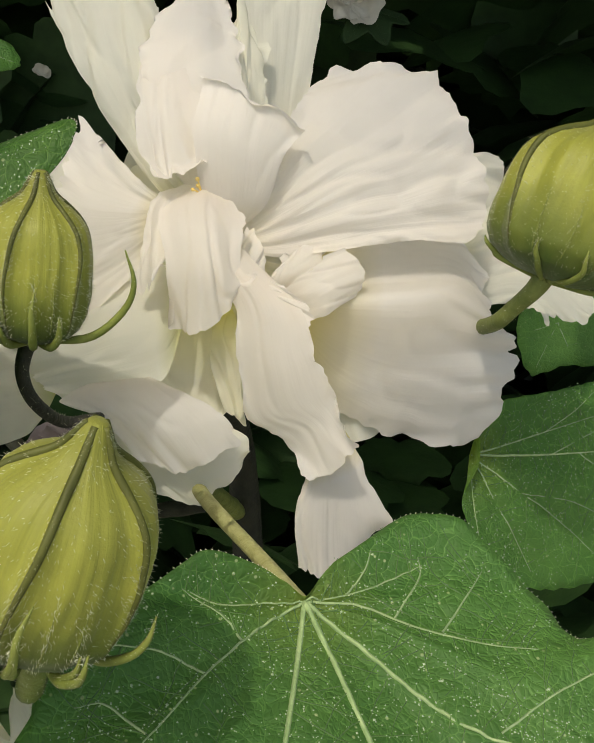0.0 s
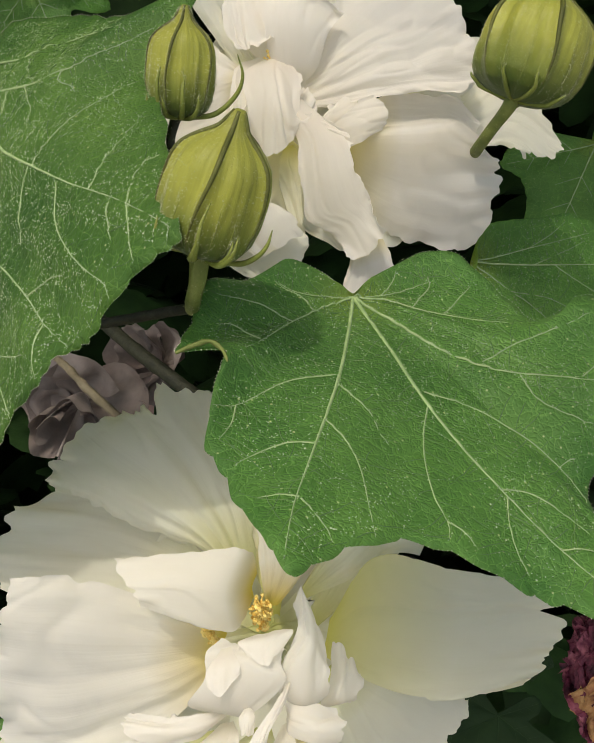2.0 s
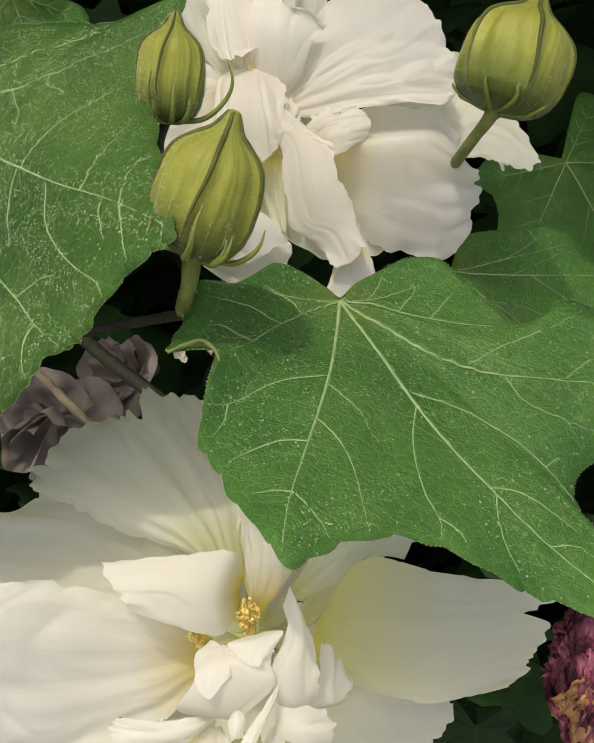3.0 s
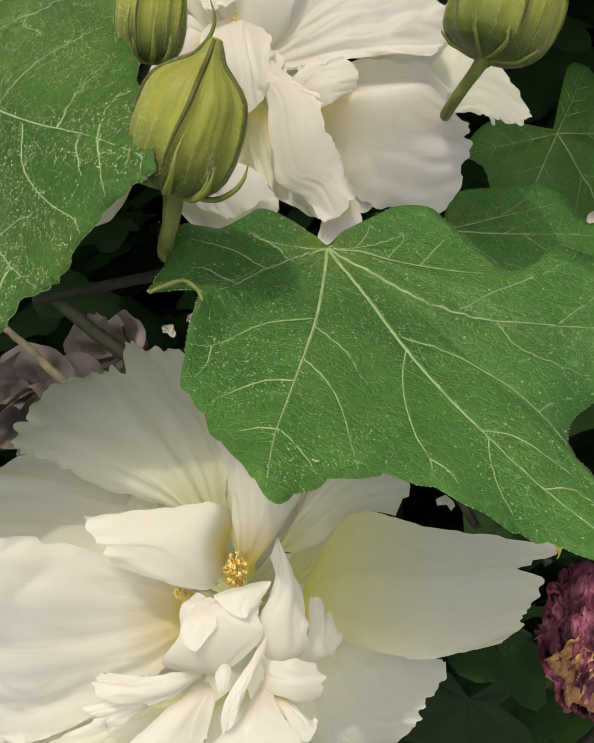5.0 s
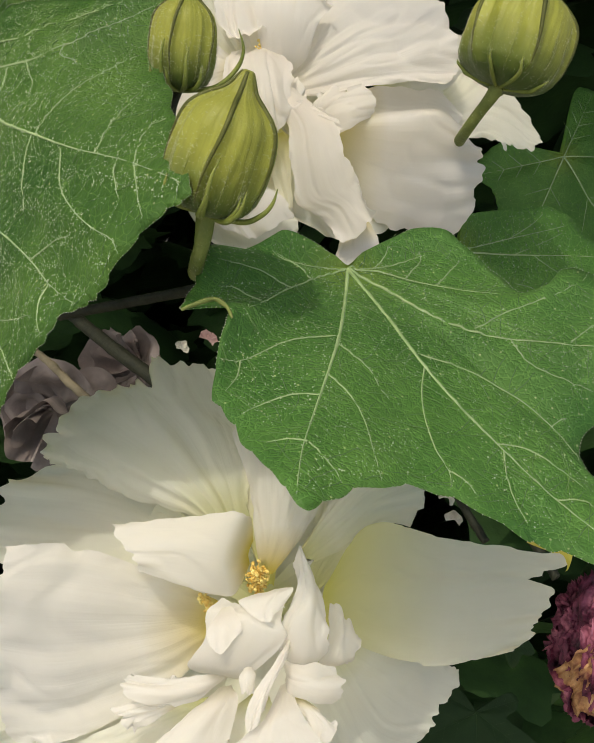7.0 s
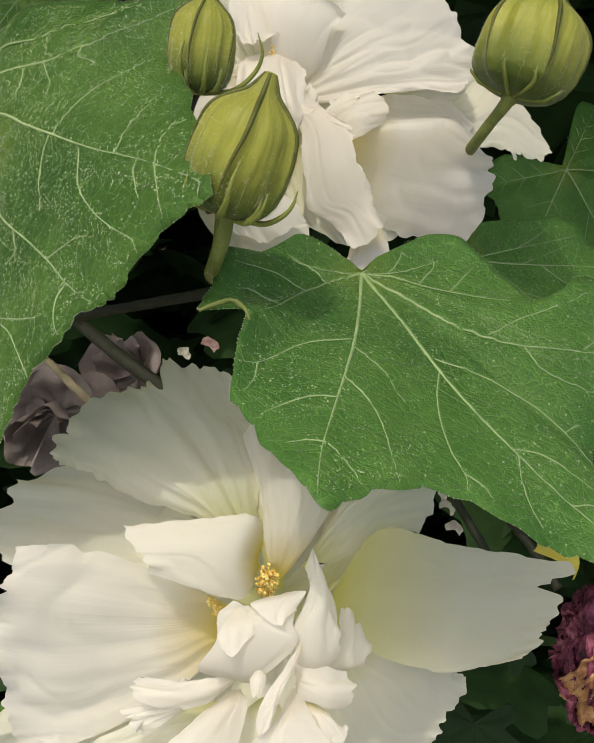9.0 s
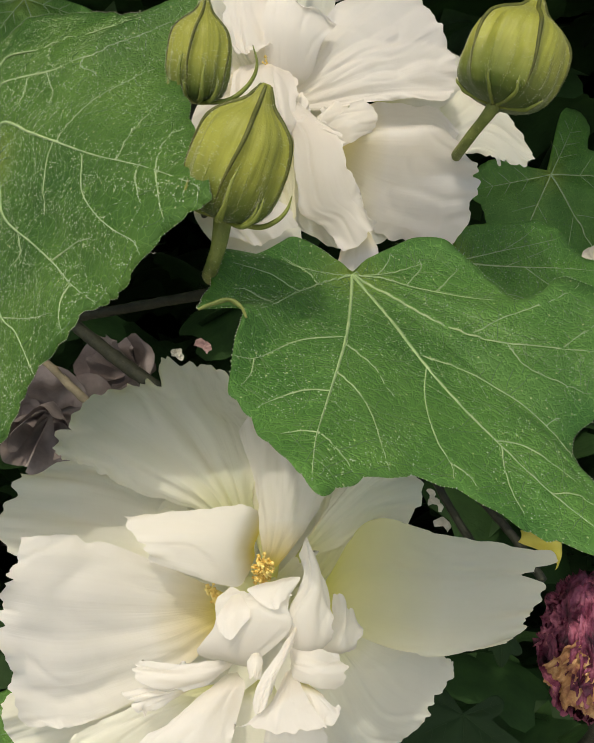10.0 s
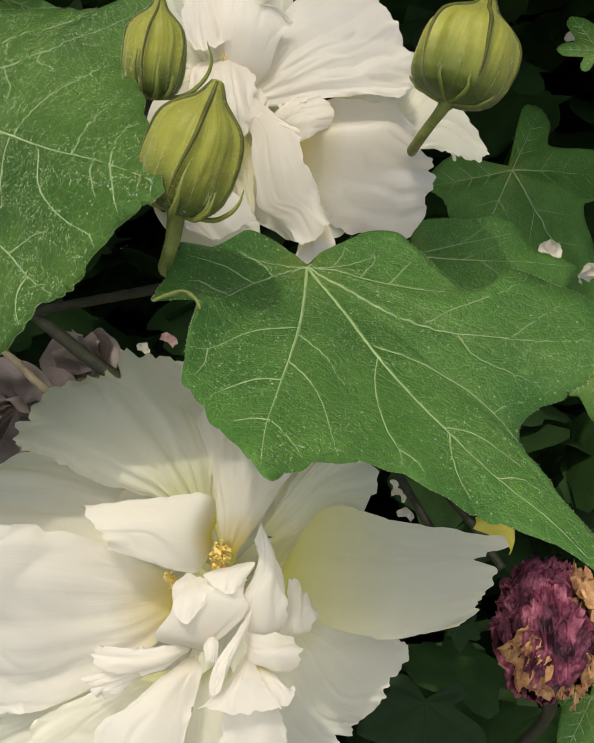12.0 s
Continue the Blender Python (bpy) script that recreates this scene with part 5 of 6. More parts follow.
petal(high_flower, (0.0141, 0.2060, 0.0342), [((0.0259, 0.2080, 0.0281), (0.0268, 0.2070, 0.0354), (0.0248, 0.2080, 0.0440)), ((0.0381, 0.2110, 0.0275), (0.0390, 0.2100, 0.0380), (0.0372, 0.2120, 0.0492)), ((0.0478, 0.2160, 0.0292), (0.0495, 0.2160, 0.0391), (0.0475, 0.2170, 0.0498))], seed=61, material=PETAL_COOL, corner=.05, pleats=1)
petal(high_flower, (-0.0069, 0.2040, 0.0172), [((-0.0131, 0.2040, 0.0026), (0.0015, 0.2030, 0.0026), (0.0140, 0.2050, 0.0047)), ((-0.0130, 0.2030, -0.0067), (0.0035, 0.2020, -0.0077), (0.0202, 0.2040, -0.0047)), ((-0.0068, 0.2020, -0.0129), (0.0066, 0.2020, -0.0160), (0.0223, 0.2040, -0.0120))], seed=82, material=PETAL_COOL, corner=.1, pleats=1)


# ---- leaves ----
MAIN_VEINS = {
    "middle": [[(0, 0), (-0.0014, 0.0138), (-0.0038, 0.0308), (-0.0074, 0.0475), (-0.0099, 0.0581), (-0.0125, 0.0698), (-0.0137, 0.0797), (-0.014, 0.0835)], [(-0.0046, 0.0313), (-0.0117, 0.0338), (-0.018, 0.0379), (-0.0241, 0.0439), (-0.0283, 0.0471)], [(-0.0241, 0.0439), (-0.0247, 0.0491), (-0.0266, 0.0537)], [(-0.0086, 0.0533), (-0.0131, 0.0532), (-0.017, 0.0548), (-0.0213, 0.0578), (-0.0235, 0.0601)], [(-0.0117, 0.0681), (-0.0153, 0.0677), (-0.0189, 0.0684)], [(-0.0044, 0.0341), (-0.0011, 0.0372), (0.0022, 0.0408), (0.0039, 0.0457), (0.006, 0.0485)], [(-0.0068, 0.0463), (-0.003, 0.0506), (-0.0004, 0.057), (0.0009, 0.0657), (0.0018, 0.0718)], [(-0.0114, 0.0685), (-0.0091, 0.0708), (-0.0069, 0.0735), (-0.0058, 0.0763)]],
    "right_tip": [[(0, 0), (0.0044, 0.01), (0.0102, 0.0242), (0.0151, 0.0332), (0.0219, 0.0431), (0.0294, 0.0518), (0.0387, 0.0618), (0.0479, 0.0698), (0.0553, 0.0777)], [(0.0147, 0.0337), (0.0132, 0.0416), (0.0128, 0.0496), (0.0139, 0.0575), (0.0161, 0.063), (0.016, 0.0666)], [(0.0294, 0.0521), (0.0291, 0.0572), (0.0298, 0.0628), (0.0317, 0.0676)], [(0.0161, 0.0627), (0.019, 0.0637), (0.0218, 0.0666)], [(0.0144, 0.0292), (0.0214, 0.0296), (0.0295, 0.0318), (0.036, 0.0353), (0.0421, 0.0404), (0.046, 0.0445), (0.0473, 0.0474)], [(0.0285, 0.0506), (0.0341, 0.0504), (0.0404, 0.0535), (0.0454, 0.0565)], [(0.0387, 0.0618), (0.0445, 0.0607), (0.0491, 0.0625)]],
    "right": [[(0, 0), (0.0083, 0.0068), (0.0172, 0.0141), (0.0262, 0.0187), (0.0355, 0.0201), (0.0495, 0.0212), (0.0612, 0.0217), (0.069, 0.0211)], [(0.028, 0.0179), (0.0367, 0.0121), (0.0448, 0.0079), (0.0527, 0.004), (0.0565, 0.002)], [(0.0496, 0.0206), (0.0538, 0.0167), (0.0591, 0.0133), (0.0628, 0.0119)], [(0.0361, 0.02), (0.0392, 0.0266), (0.0459, 0.0297), (0.0544, 0.0323)], [(0.049, 0.0371), (0.0444, 0.0392), (0.0421, 0.0408)]],
    "upper": [[(0, 0), (0.009, -0.0003), (0.0184, 0.003), (0.0281, 0.0048), (0.0354, 0.005)], [(0.0209, 0.0033), (0.0256, -0.0036), (0.0285, -0.0082)], [(0.0138, 0.0012), (0.0182, -0.0062), (0.0181, -0.0094)]],
    "top": [[(0, 0), (0.0065, -0.0023), (0.0129, -0.0053), (0.0187, -0.0083)], [(0.0065, -0.0024), (0.0094, -0.0063), (0.0103, -0.0092)]],
    "left": [[(0, 0), (-0.0061, 0.0054), (-0.0129, 0.0141), (-0.0194, 0.0256), (-0.0242, 0.033)], [(-0.0141, 0.0155), (-0.0194, 0.0146), (-0.0263, 0.0159), (-0.0298, 0.0172)], [(-0.0205, 0.0266), (-0.0259, 0.0234), (-0.0296, 0.0248)], [(-0.0092, 0.0089), (-0.0117, 0.0065), (-0.0148, 0.0048), (-0.0184, 0.0036)]],
    "upper_left": [[(0, 0), (-0.0061, 0.0013), (-0.0123, 0.0037), (-0.0172, 0.0036)]],
}
LEFT_VEINS = {
    "middle": [[(0, 0), (0.0021, -0.0095), (0.0153, -0.002), (0.0279, 0.0053), (0.0411, 0.0128), (0.0566, 0.0204), (0.0713, 0.0289), (0.0745, 0.0312)], [(0.0278, 0.0049), (0.0311, 0.0005), (0.0347, -0.005), (0.0394, -0.0103), (0.044, -0.0142)], [(0.0482, 0.0162), (0.0495, 0.0107), (0.0512, 0.0056), (0.0521, -0.0022)], [(0.0611, 0.0229), (0.0595, 0.0175), (0.0606, 0.0133), (0.0636, 0.0122)], [(0.0372, 0.0117), (0.0385, 0.0206), (0.0449, 0.0284), (0.0519, 0.0343), (0.0579, 0.0383), (0.06, 0.0416)], [(0.0265, 0.0049), (0.0242, 0.0101), (0.0248, 0.0189), (0.0242, 0.0222)], [(0.0612, 0.0232), (0.0636, 0.0304), (0.066, 0.0356)], [(0.0552, 0.02), (0.0566, 0.0261), (0.0587, 0.0302)]],
    "upper": [[(0, 0), (-0.0006, -0.0112), (-0.0014, -0.0225), (0.0164, -0.0193), (0.0282, -0.0196), (0.034, -0.0224), (0.0392, -0.0246), (0.0441, -0.0281)], [(0.0282, -0.0199), (0.0273, -0.0172), (0.0313, -0.0141), (0.034, -0.006)], [(0.0164, -0.0193), (0.0204, -0.0123), (0.0195, -0.0056)], [(0.0096, -0.0203), (0.0098, -0.0148), (0.007, -0.011)]],
    "top": [[(0, 0), (-0.003, -0.016), (-0.0066, -0.032), (0.007, -0.031), (0.0164, -0.032), (0.027, -0.0315), (0.0391, -0.0291)], [(0.0116, -0.0309), (0.0154, -0.0231), (0.0193, -0.0192)]],
    "lower": [[(0, 0), (0.0031, 0.0089), (0.0069, 0.0178), (0.0207, 0.0284), (0.0315, 0.037), (0.0382, 0.0431), (0.0462, 0.0489)], [(0.0375, 0.0429), (0.0358, 0.0453), (0.0362, 0.0503), (0.038, 0.0538)], [(0.0294, 0.0351), (0.0371, 0.033), (0.0438, 0.0336)], [(0.0141, 0.0231), (0.015, 0.029), (0.0108, 0.0312)]],
    "bottom": [[(0, 0), (0.0034, 0.0208), (0.0076, 0.0415), (0.0158, 0.0487), (0.0226, 0.0568), (0.0258, 0.0604)], [(0.0105, 0.0442), (0.023, 0.0471), (0.0322, 0.0483)]],
}
main_leaf = leaf_thing("leaf", (0.0012, 0.1408, -0.0351), (0.9935, 0.0665, -0.0928), (-0.0000, -0.8127, -0.5827), [
    [(0.0056, -0.0086, 0.0021), (0.0161, -0.0158, 0.0047), (0.0264, -0.0146, 0.0043), (0.0364, -0.0066, -0.0006)],
    [(0.0419, 0.0013, -0.0008), (0.0476, 0.0013, 0.0016), (0.0539, -0.0013, 0.0043), (0.0640, 0.0056, 0.0044), (0.0716, 0.0124, 0.0027), (0.0790, 0.0226, -0.0005), (0.0681, 0.0308, -0.0063), (0.0591, 0.0350, -0.0098)],
    [(0.0490, 0.0414, -0.0130), (0.0485, 0.0489, -0.0168), (0.0524, 0.0577, -0.0182), (0.0593, 0.0703, -0.0213), (0.0628, 0.0851, -0.0245), (0.0561, 0.0800, -0.0216), (0.0415, 0.0739, -0.0181), (0.0316, 0.0716, -0.0159)],
    [(0.0162, 0.0690, -0.0107), (0.0067, 0.0701, -0.0064), (-0.0048, 0.0781, -0.0017), (-0.0132, 0.0850, 0.0007), (-0.0189, 0.0759, -0.0002), (-0.0243, 0.0642, -0.0016)],
    [(-0.0287, 0.0545, -0.0006), (-0.0284, 0.0431, 0.0050), (-0.0270, 0.0358, 0.0068), (-0.0363, 0.0362, 0.0069), (-0.0348, 0.0277, 0.0069), (-0.0321, 0.0134, 0.0101)],
    [(-0.0243, 0.0060, 0.0075), (-0.0162, -0.0010, 0.0079), (-0.0062, -0.0023, 0.0039), (-0.0026, -0.0014, 0.0016), (0.0001, -0.0005, 0.0002), (0.0020, -0.0030, 0.0008)],
], list(MAIN_VEINS.values()),
    "large mid-green lobed leaf with pale veins and toothed edge", LEAF, group="large leaves", seed=4, fuzz=8000, dots=4800, vein_size=.8,  hook=[(4, 0.0), (5, 0.12), (6, 0.23), (7, 0.2), (8, 0.15), (9, 0.1), (11, 0.0)], stalk=[(-0.0053, 0.1580, -0.0326), (-0.0169, 0.1780, -0.0250), (-0.0231, 0.2000, -0.0219)])
curled_edge(main_leaf, [(-0.0342, 0.1035, -0.0476), (-0.0313, 0.1045, -0.0463), (-0.0278, 0.1050, -0.0454), (-0.0253, 0.1045, -0.0470), (-0.0241, 0.1040, -0.0495)], 0.0007)
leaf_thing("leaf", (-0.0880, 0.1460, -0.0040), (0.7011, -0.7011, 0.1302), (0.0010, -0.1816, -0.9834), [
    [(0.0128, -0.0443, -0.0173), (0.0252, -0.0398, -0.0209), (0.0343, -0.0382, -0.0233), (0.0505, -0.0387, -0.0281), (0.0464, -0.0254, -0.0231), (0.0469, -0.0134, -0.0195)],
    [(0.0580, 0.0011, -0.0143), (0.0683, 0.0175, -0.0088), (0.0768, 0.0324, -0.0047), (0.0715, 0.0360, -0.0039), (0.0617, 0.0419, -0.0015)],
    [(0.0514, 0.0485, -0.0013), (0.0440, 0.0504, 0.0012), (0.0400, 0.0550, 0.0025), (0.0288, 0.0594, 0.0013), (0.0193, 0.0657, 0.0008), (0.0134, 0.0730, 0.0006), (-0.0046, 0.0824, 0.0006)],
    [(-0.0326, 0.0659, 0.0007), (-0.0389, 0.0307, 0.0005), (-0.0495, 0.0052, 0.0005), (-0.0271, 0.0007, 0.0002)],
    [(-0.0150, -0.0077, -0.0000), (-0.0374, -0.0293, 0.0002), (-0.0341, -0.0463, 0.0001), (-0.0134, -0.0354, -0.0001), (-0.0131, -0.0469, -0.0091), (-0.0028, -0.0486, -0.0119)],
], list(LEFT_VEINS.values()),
    "large downy leaf, deep green partly dimmed in colour, with pale veins overlapping the buds", LEAF_DEEP_DIMMED, group="large leaves", seed=9, fuzz=6500, dots=14000, vein_size=.8, laterals=.0034, teeth=.8, sag=2.3)
BACK_VEINS = [
    [[(0, 0), (0.020, -0.008), (0.042, -0.017)], [(0.020, -0.008), (0.028, -0.014), (0.033, -0.019)]],
    [[(0, 0), (0.022, -0.003), (0.045, -0.007), (0.066, -0.009)], [(0.022, -0.003), (0.034, -0.010), (0.042, -0.015)], [(0.030, -0.004), (0.042, 0.002), (0.052, 0.008)]],
    [[(0, 0), (0.018, 0.009), (0.036, 0.020)], [(0.014, 0.007), (0.028, 0.008), (0.042, 0.013)]],
    [[(0, 0), (0.009, 0.012), (0.017, 0.024)]],
    [[(0, 0), (0.001, 0.009), (0.003, 0.019)]],
]
leaf_thing("leaf", (0.0396, 0.2118, -0.0191), (0.9178, 0.3591, -0.1696), (-0.0017, -0.4235, -0.9059), [
    [(0.0018, -0.0102, 0.0057), (0.0211, -0.0172, 0.0056), (0.0343, -0.0219, 0.0065), (0.0438, -0.0199, 0.0059)],
    [(0.0492, -0.0150, 0.0046), (0.0574, -0.0123, 0.0043), (0.0696, -0.0102, 0.0062), (0.0642, -0.0002, 0.0035)],
    [(0.0551, 0.0106, 0.0013), (0.0377, 0.0235, -0.0032), (0.0195, 0.0277, -0.0059)],
    [(0.0063, 0.0239, -0.0049), (-0.0026, 0.0122, -0.0004), (-0.0005, 0.0032, 0.0039)],
], BACK_VEINS,
    "broad green leaf behind the flower, partly in shade", LEAF_BACK, group="large leaves", seed=12, dots=1200, vein_size=.6, rings=12, count=260)


# ---- buds ----
bud_thing((-0.0290, 0.1024, -0.0287), (-0.0194, 0.0915, -0.0047), 0.0096, "plump yellow-green bud with ribbed sepals and curled bracts", 7, [(-0.0298, 0.1050, -0.0338), (-0.0315, 0.1100, -0.0375), (-0.0330, 0.1260, -0.0375), (-0.0314, 0.1700, -0.0317)], 3, 10, ((-60, 0.30, 0.0022), (-95, 0.46, 0.0008), (-20, 0.34, 0.0026)))
bud_thing((-0.0361, 0.1282, 0.0047), (-0.0331, 0.1203, 0.0262), 0.0071, "small olive-green bud with a pointed beak", 7, [(-0.0375, 0.1300, 0.0042), (-0.0387, 0.1310, 0.0000), (-0.0378, 0.1340, -0.0043), (-0.0362, 0.1450, -0.0078), (-0.0377, 0.1750, -0.0086), (-0.0388, 0.1930, -0.0095)], 5, 8, ((-10, 0.62, 0.0055), (-80, 0.4, 0.0006), (-120, 0.45, 0.0006)), stalk_size=0.62, stalk_material=DARK_STEM_SHADE_TONE)
bud_thing((0.0440, 0.1651, 0.0166), (0.0560, 0.1603, 0.0452), 0.0136, "yellow-green bud on a short stalk in front of petals", 5, [(0.0430, 0.1672, 0.0150), (0.0404, 0.1722, 0.0120), (0.0386, 0.1770, 0.0098), (0.0380, 0.1860, 0.0092), (0.0384, 0.2030, 0.0098)], 8, -14, ((-115, 0.20, 0.0004), (-150, 0.16, 0.0003), (-70, 0.14, 0.0003), (40, 0.1, 0.0002), (140, 0.1, 0.0002)), turn=34)


# ---- stamens, faded flower, stems ----
stamens(low_flower, (-0.0217, 0.1500, -0.1132), (-0.0216, 0.1385, -0.1054), 0.0028, 110, 1)
stamens(low_flower, (-0.0328, 0.1460, -0.1157), (-0.0340, 0.1400, -0.1116), 0.0018, 24, 2)
stamens(high_flower, (-0.0196, 0.1960, 0.0315), (-0.0188, 0.1860, 0.0351), 0.0030, 22, 3)
faded_flower((0.0773, 0.1920, -0.1381), 0.0170, 0.0215)
yellow_bract((0.0541, 0.1860, -0.1057), (0.0590, 0.1800, -0.1059), (0.0636, 0.1790, -0.1093), (0.0636, 0.1820, -0.1139))
stem_thing("stem", [(-0.0865, 0.2200, -0.0360), (-0.0600, 0.2100, -0.0329), (-0.0400, 0.2000, -0.0311), (-0.0199, 0.2000, -0.0286)], (0.0016, 0.0017, 0.0018), "thin dark green stem behind the leaves", DARK_STEM_SHADE_TONE)
stem_thing("stem", [(-0.1156, 0.3600, -0.0202), (-0.0920, 0.3400, -0.0385), (-0.0739, 0.3300, -0.0518), (-0.0527, 0.3200, -0.0676)], (0.0030, 0.0032, 0.0034), "stem deep in the shrub, shade put into its dark colour", DARK_STEM_SHADE_TONE)
stem_thing("twig", [(-0.1203, 0.3000, -0.0382), (-0.1091, 0.2900, -0.0460), (-0.0974, 0.2800, -0.0559), (-0.0836, 0.2800, -0.0687)], (0.0014, 0.0016, 0.0018), "pale tan twig beside the open flower", TAN_TWIG)
stem_thing("stem", [(0.0505, 0.3300, -0.0902), (0.0591, 0.3200, -0.1090), (0.0672, 0.3100, -0.1248)], (0.0018, 0.0018, 0.0018), "stem below the leaf, shade put into its dark colour", DARK_STEM_SHADE_TONE)
stem_thing("stem", [(0.0678, 0.3000, -0.1036), (0.0791, 0.2900, -0.1187), (0.0877, 0.2800, -0.1349)], (0.0018, 0.0018, 0.0018), "stem below the leaf, shade put into its dark colour", DARK_STEM_SHADE_TONE)
stem_thing("branch", [(-0.0218, 0.1600, -0.1205), (-0.0217, 0.2000, -0.1483), (-0.0095, 0.2700, -0.2202), (0.0106, 0.4200, -0.4297)], (0.0028, 0.0034, 0.0050, 0.0080), "green-brown branch that carries the flowers", DARK_STEM_SHADE_TONE)
stem_thing("branch", [(-0.0161, 0.2020, 0.0273), (-0.0187, 0.2350, -0.0018), (-0.0146, 0.2700, -0.0434), (-0.0094, 0.2750, -0.2222)], (0.0028, 0.0034, 0.0045, 0.0060), "green-brown branch that carries the flowers", DARK_STEM_SHADE_TONE)
stem_thing("branch", [(-0.0231, 0.2000, -0.0219), (-0.0237, 0.2250, -0.0258), (-0.0171, 0.2650, -0.0399)], (0.0017, 0.0020, 0.0026), "thin branch under the large leaf", STEM)
stem_thing("trunk", [(0.0106, 0.4200, -0.4297), (0.0303, 0.5810, -0.4714), (0.03, 0.782, -0.513)], (0.008, 0.011, 0.016), "grey-brown woody trunk of the shrub in shade", TWIG)
shrub_leaf((0.1389, 0.4200, 0.0655), (0.1, -0.75, 0.1), 0.0994, "broad dark green leaf, partly in deep shade", LEAF_BACK, 30, 35)
shrub_leaf((0.0650, 0.3300, -0.2016), (0.1, -0.75, 0.5), 0.0432, "dark green leaf, deep shade put into its colour", LEAF_SHADE_TONE, 31, -10)
shrub_leaf((0.1436, 0.3000, 0.0858), (0, -1, 0.3), 0.0220, "blue-green leaf in shade", LEAF_BACK, 32, 200)
shrub_leaf((0.0628, 0.2500, -0.1503), (0.1, -0.9, 0.3), 0.0105, "small green leaf behind the open flower", LEAF_SHADE_TONE, 33, 60)
shrub_leaf((0.1006, 0.2200, -0.1687), (0.1, -0.8, 0.5), 0.0239, "green leaf below the faded flower", LEAF_BACK, 34, 20)
shrub_leaf((-0.0898, 0.1900, -0.1544), (0.1, -0.8, 0.5), 0.0216, "green leaf below the open flower", LEAF_BACK, 35, -30)
shrub_leaf((0.1053, 0.2200, -0.0597), (0, -0.9, 0.4), 0.0192, "green leaf in shade", LEAF_BACK, 36, 60)
shrub_leaf((-0.1215, 0.3000, 0.1098), (0, -0.9, 0.4), 0.0337, "mid-green leaf in half shade", LEAF_BACK, 37, 20)
shrub_leaf((0.0282, 0.3600, 0.1405), (0, -0.8, 0.5), 0.0184, "green leaf above the flower, shade put into its colour", LEAF_SHADE_TONE, 38, 20)
far_flower((-0.1378, 0.4200, -0.0637), 0.0326, LITTER, 70)
far_flower((-0.0951, 0.4300, -0.0435), 0.0243, LITTER, 71)
far_flower((-0.0683, 0.4000, -0.0355), 0.0040, PALE, 72, 3)
far_flower((-0.0553, 0.4100, -0.0303), 0.0051, PINK, 73, 3)
far_flower((0.0605, 0.3600, -0.1112), 0.0042, PALE, 74, 3)
far_flower((0.0633, 0.3600, -0.1216), 0.0046, PALE, 75, 3)
far_flower((0.0571, 0.3600, -0.1065), 0.0028, PALE, 76, 3)
far_flower((0.2073, 0.5000, 0.1747), 0.0067, PALE, 77, 3)
far_flower((0.1204, 0.2700, -0.0184), 0.0080, PALE, 78, 3)
far_flower((0.1081, 0.2700, -0.0087), 0.0050, PALE, 79, 3)
far_flower((-0.1369, 0.5000, 0.1593), 0.0051, PALE, 80, 3)
far_flower((0.0209, 0.3600, 0.1432), 0.0110, PALE, 81)
far_flower((-0.1300, 0.5000, -0.0750), 0.0168, PINK, 82)
outer_whorl(low_flower, (-0.0218, 0.1630, -0.1172), 0.036, 7, 20, 0.010, 201)
outer_whorl(high_flower, (-0.0153, 0.2050, 0.0256), 0.030, 7, 10, 0.006, 221)


# ---- ground and the shrub round the flowers ----
def ground_sheet():
    bm = bmesh.new()
    n = 90
    rows = []
    for j in range(n + 1):
        rows.append([])
        for i in range(n + 1):
            a, b = 2 * i / n - 1, 2 * j / n - 1
            x, y = 400 * a * abs(a) ** 3, 400 * b * abs(b) ** 3
            z = 0.03 * noise.noise(Vector((x * 1.3, y * 1.3, 0))) + 0.012 * noise.noise(Vector((x * 7, y * 7, 3)))
            rows[-1].append(bm.verts.new((x, y, z)))
    for j in range(n):
        for i in range(n):
            bm.faces.new((rows[j][i], rows[j][i + 1], rows[j + 1][i + 1], rows[j + 1][i]))
    tagged(part("ground", bm, BOUNCE_SOIL), "soil round the shrub, made pale to bounce light upwards", "ground", "", "structure")


ground_sheet()


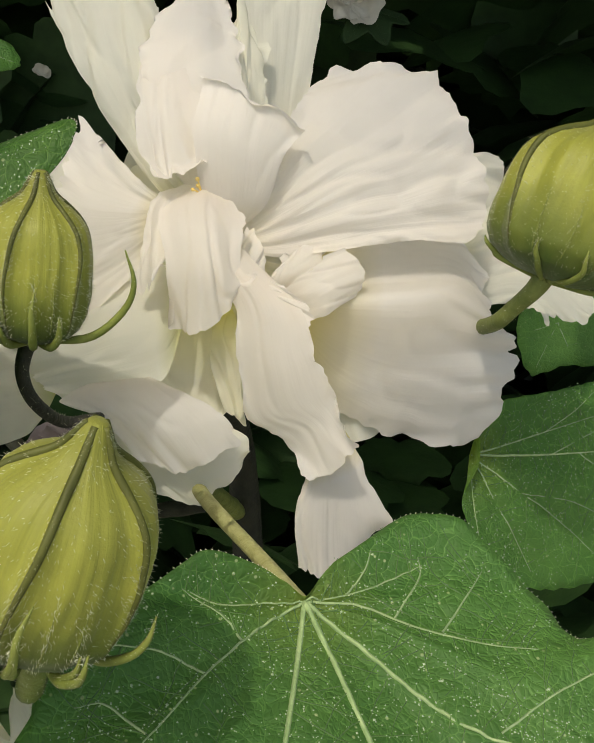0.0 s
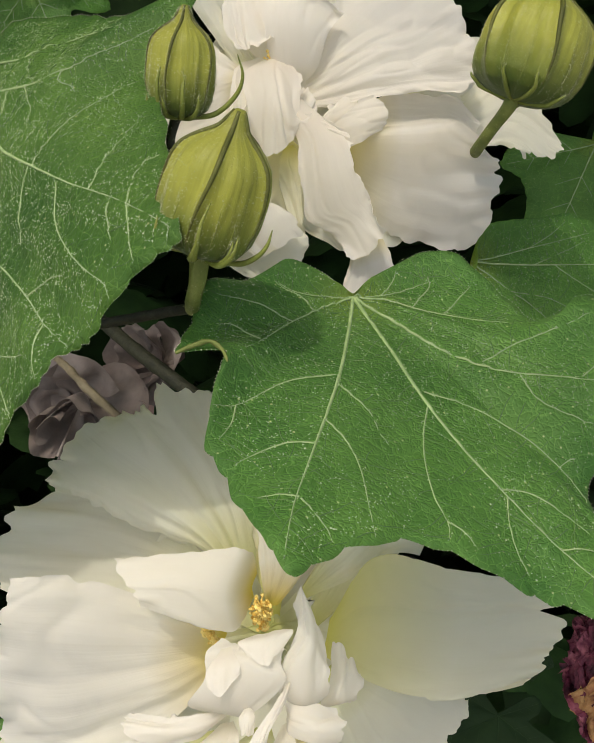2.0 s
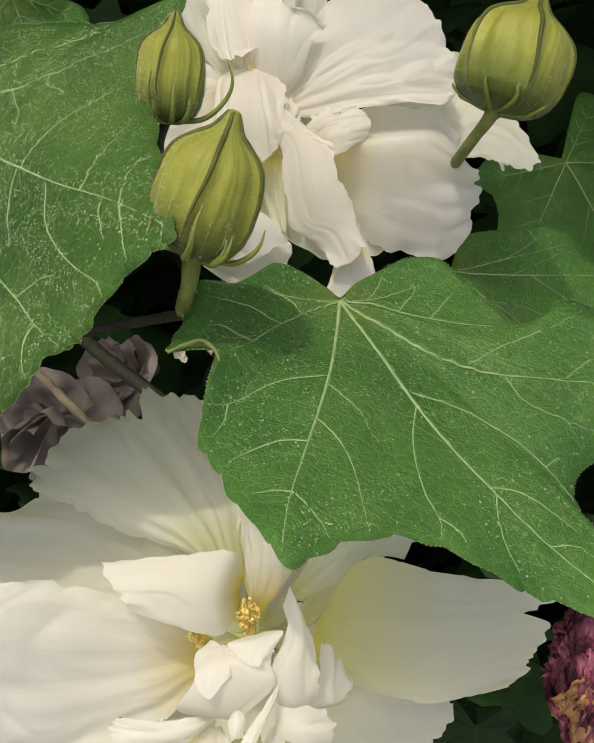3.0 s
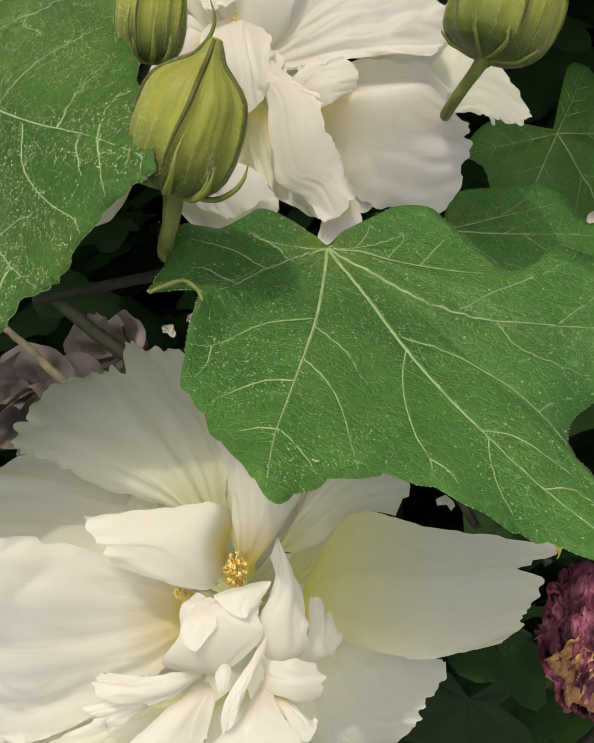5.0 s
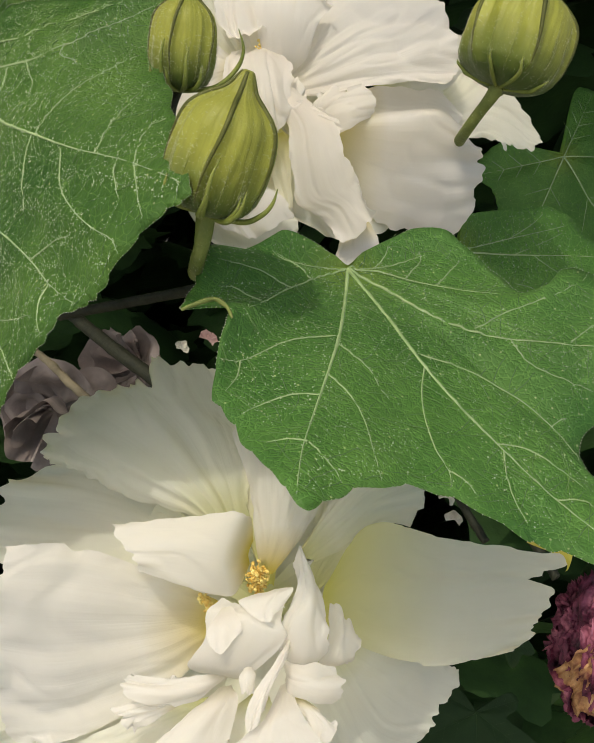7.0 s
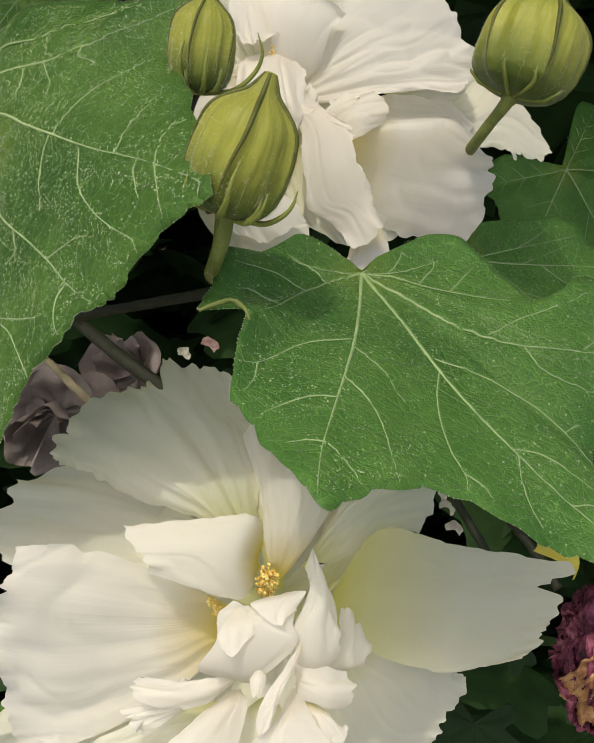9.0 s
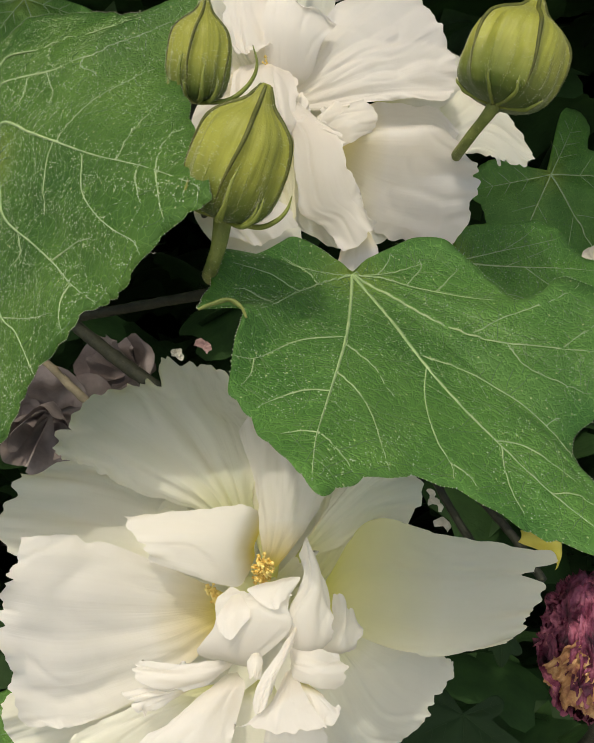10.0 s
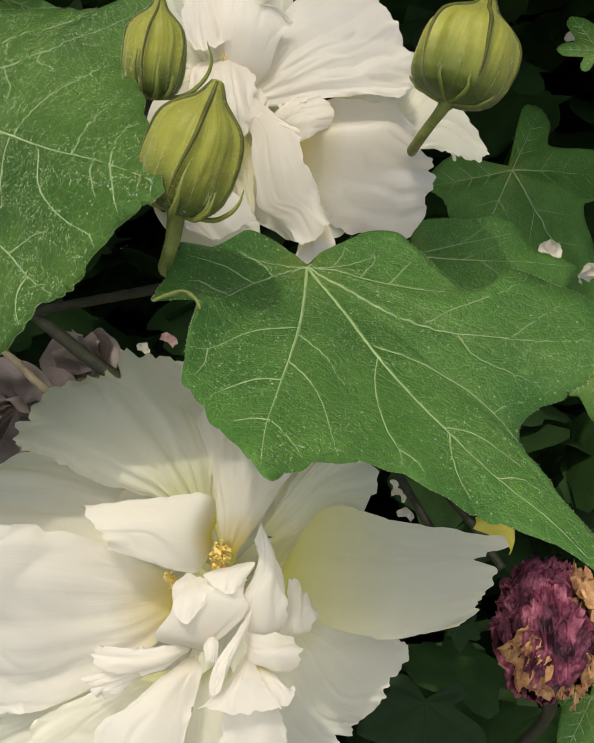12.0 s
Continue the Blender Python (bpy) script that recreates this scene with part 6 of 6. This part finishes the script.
def foliage(name, count, box, size, label, seed, gap):
    """A mass of small lobed leaves on twigs, too many to tell apart."""
    rng = random.Random(seed)
    verts, faces = [], []
    shape = []
    for k in range(26):
        a = 2 * math.pi * (k + 0.5) / 26
        lobe = 0.62 + 0.38 * abs(math.cos(2.5 * (a - math.pi / 2))) ** 0.8
        lobe *= 1.0 if math.sin(a) > -0.6 else 0.55
        shape.append((0.52 * lobe * math.cos(a), 0.40 + 0.55 * lobe * math.sin(a)))
    (x0, x1), (y0, y1), (z0, z1) = box
    made = 0
    while made < count:
        c = Vector((rng.uniform(x0, x1), rng.uniform(y0, y1), rng.uniform(z0, z1)))
        if gap(c):
            continue
        made += 1
        turn = Euler((rng.uniform(-0.9, 0.5), rng.uniform(-0.7, 0.7), rng.uniform(-3.1, 3.1))).to_matrix()
        s = size * rng.uniform(0.6, 1.3)
        start = len(verts)
        verts.append(c + turn @ Vector((0, 0.45 * s, 0.05 * s)))
        for x, y in shape:
            verts.append(c + turn @ Vector((x * s, y * s, -0.35 * s * (x * x + (y - 0.4) ** 2) + 0.10 * s * abs(x))))
        n = len(shape)
        faces += [(start, start + 1 + k, start + 1 + (k + 1) % n) for k in range(n)]
    me = bpy.data.meshes.new(name)
    me.from_pydata(verts, [], faces)
    me.materials.append(FOLIAGE_SHADE_TONE)
    for p in me.polygons:
        p.use_smooth = True
    ob = new(name, me)
    ob.matrix_world = STAND
    return tagged(ob, label, "foliage", "", "stuff")


def lit(c):
    """Where the added boughs are left out so that the sun reaches the flowers."""
    far = (0.13 - c.y) / 0.77
    return far > -0.1 and abs(c.x + 0.2 * far) < 0.28 and -0.3 < c.z - 0.61 * far < 0.22


# the rest of the shrub, dense behind, down to the ground; the unseen crown and boughs above are added to shade the
# hollow
foliage("shrub_foliage", 8500, ((-1.1, 1.1), (0.50, 1.5), (-0.95, 0.75)), 0.09, "dense foliage behind the flowers, shade put into its dark colour", 21, lambda c: (c.x / 1.1) ** 2 + ((c.y - 0.95) / 0.6) ** 2 + ((c.z + 0.1) / 0.85) ** 2 > 1.0 or (STAND @ c).z < 0.04)
foliage("added_shade_crown", 1500, ((-0.8, 0.8), (0.26, 0.95), (0.19, 0.62)), 0.10, "unseen leafy crown added above the flowers for shade", 22, lambda c: lit(c) or c.z < 0.06 + 0.45 * c.y or (c.x / 0.8) ** 2 + ((c.z - 0.2) / 0.45) ** 2 > 1.0)
foliage("added_shade_boughs", 220, ((-0.5, 0.5), (-0.05, 0.26), (0.18, 0.52)), 0.09, "unseen leafy boughs added over the flowers for shade", 23, lambda c: lit(c) or c.z < 0.22 + 0.72 * (0.19 - c.y) or c.z < 0.08 + 0.45 * c.y or (c.x / 0.5) ** 2 + ((c.z - 0.25) / 0.28) ** 2 > 1.0)
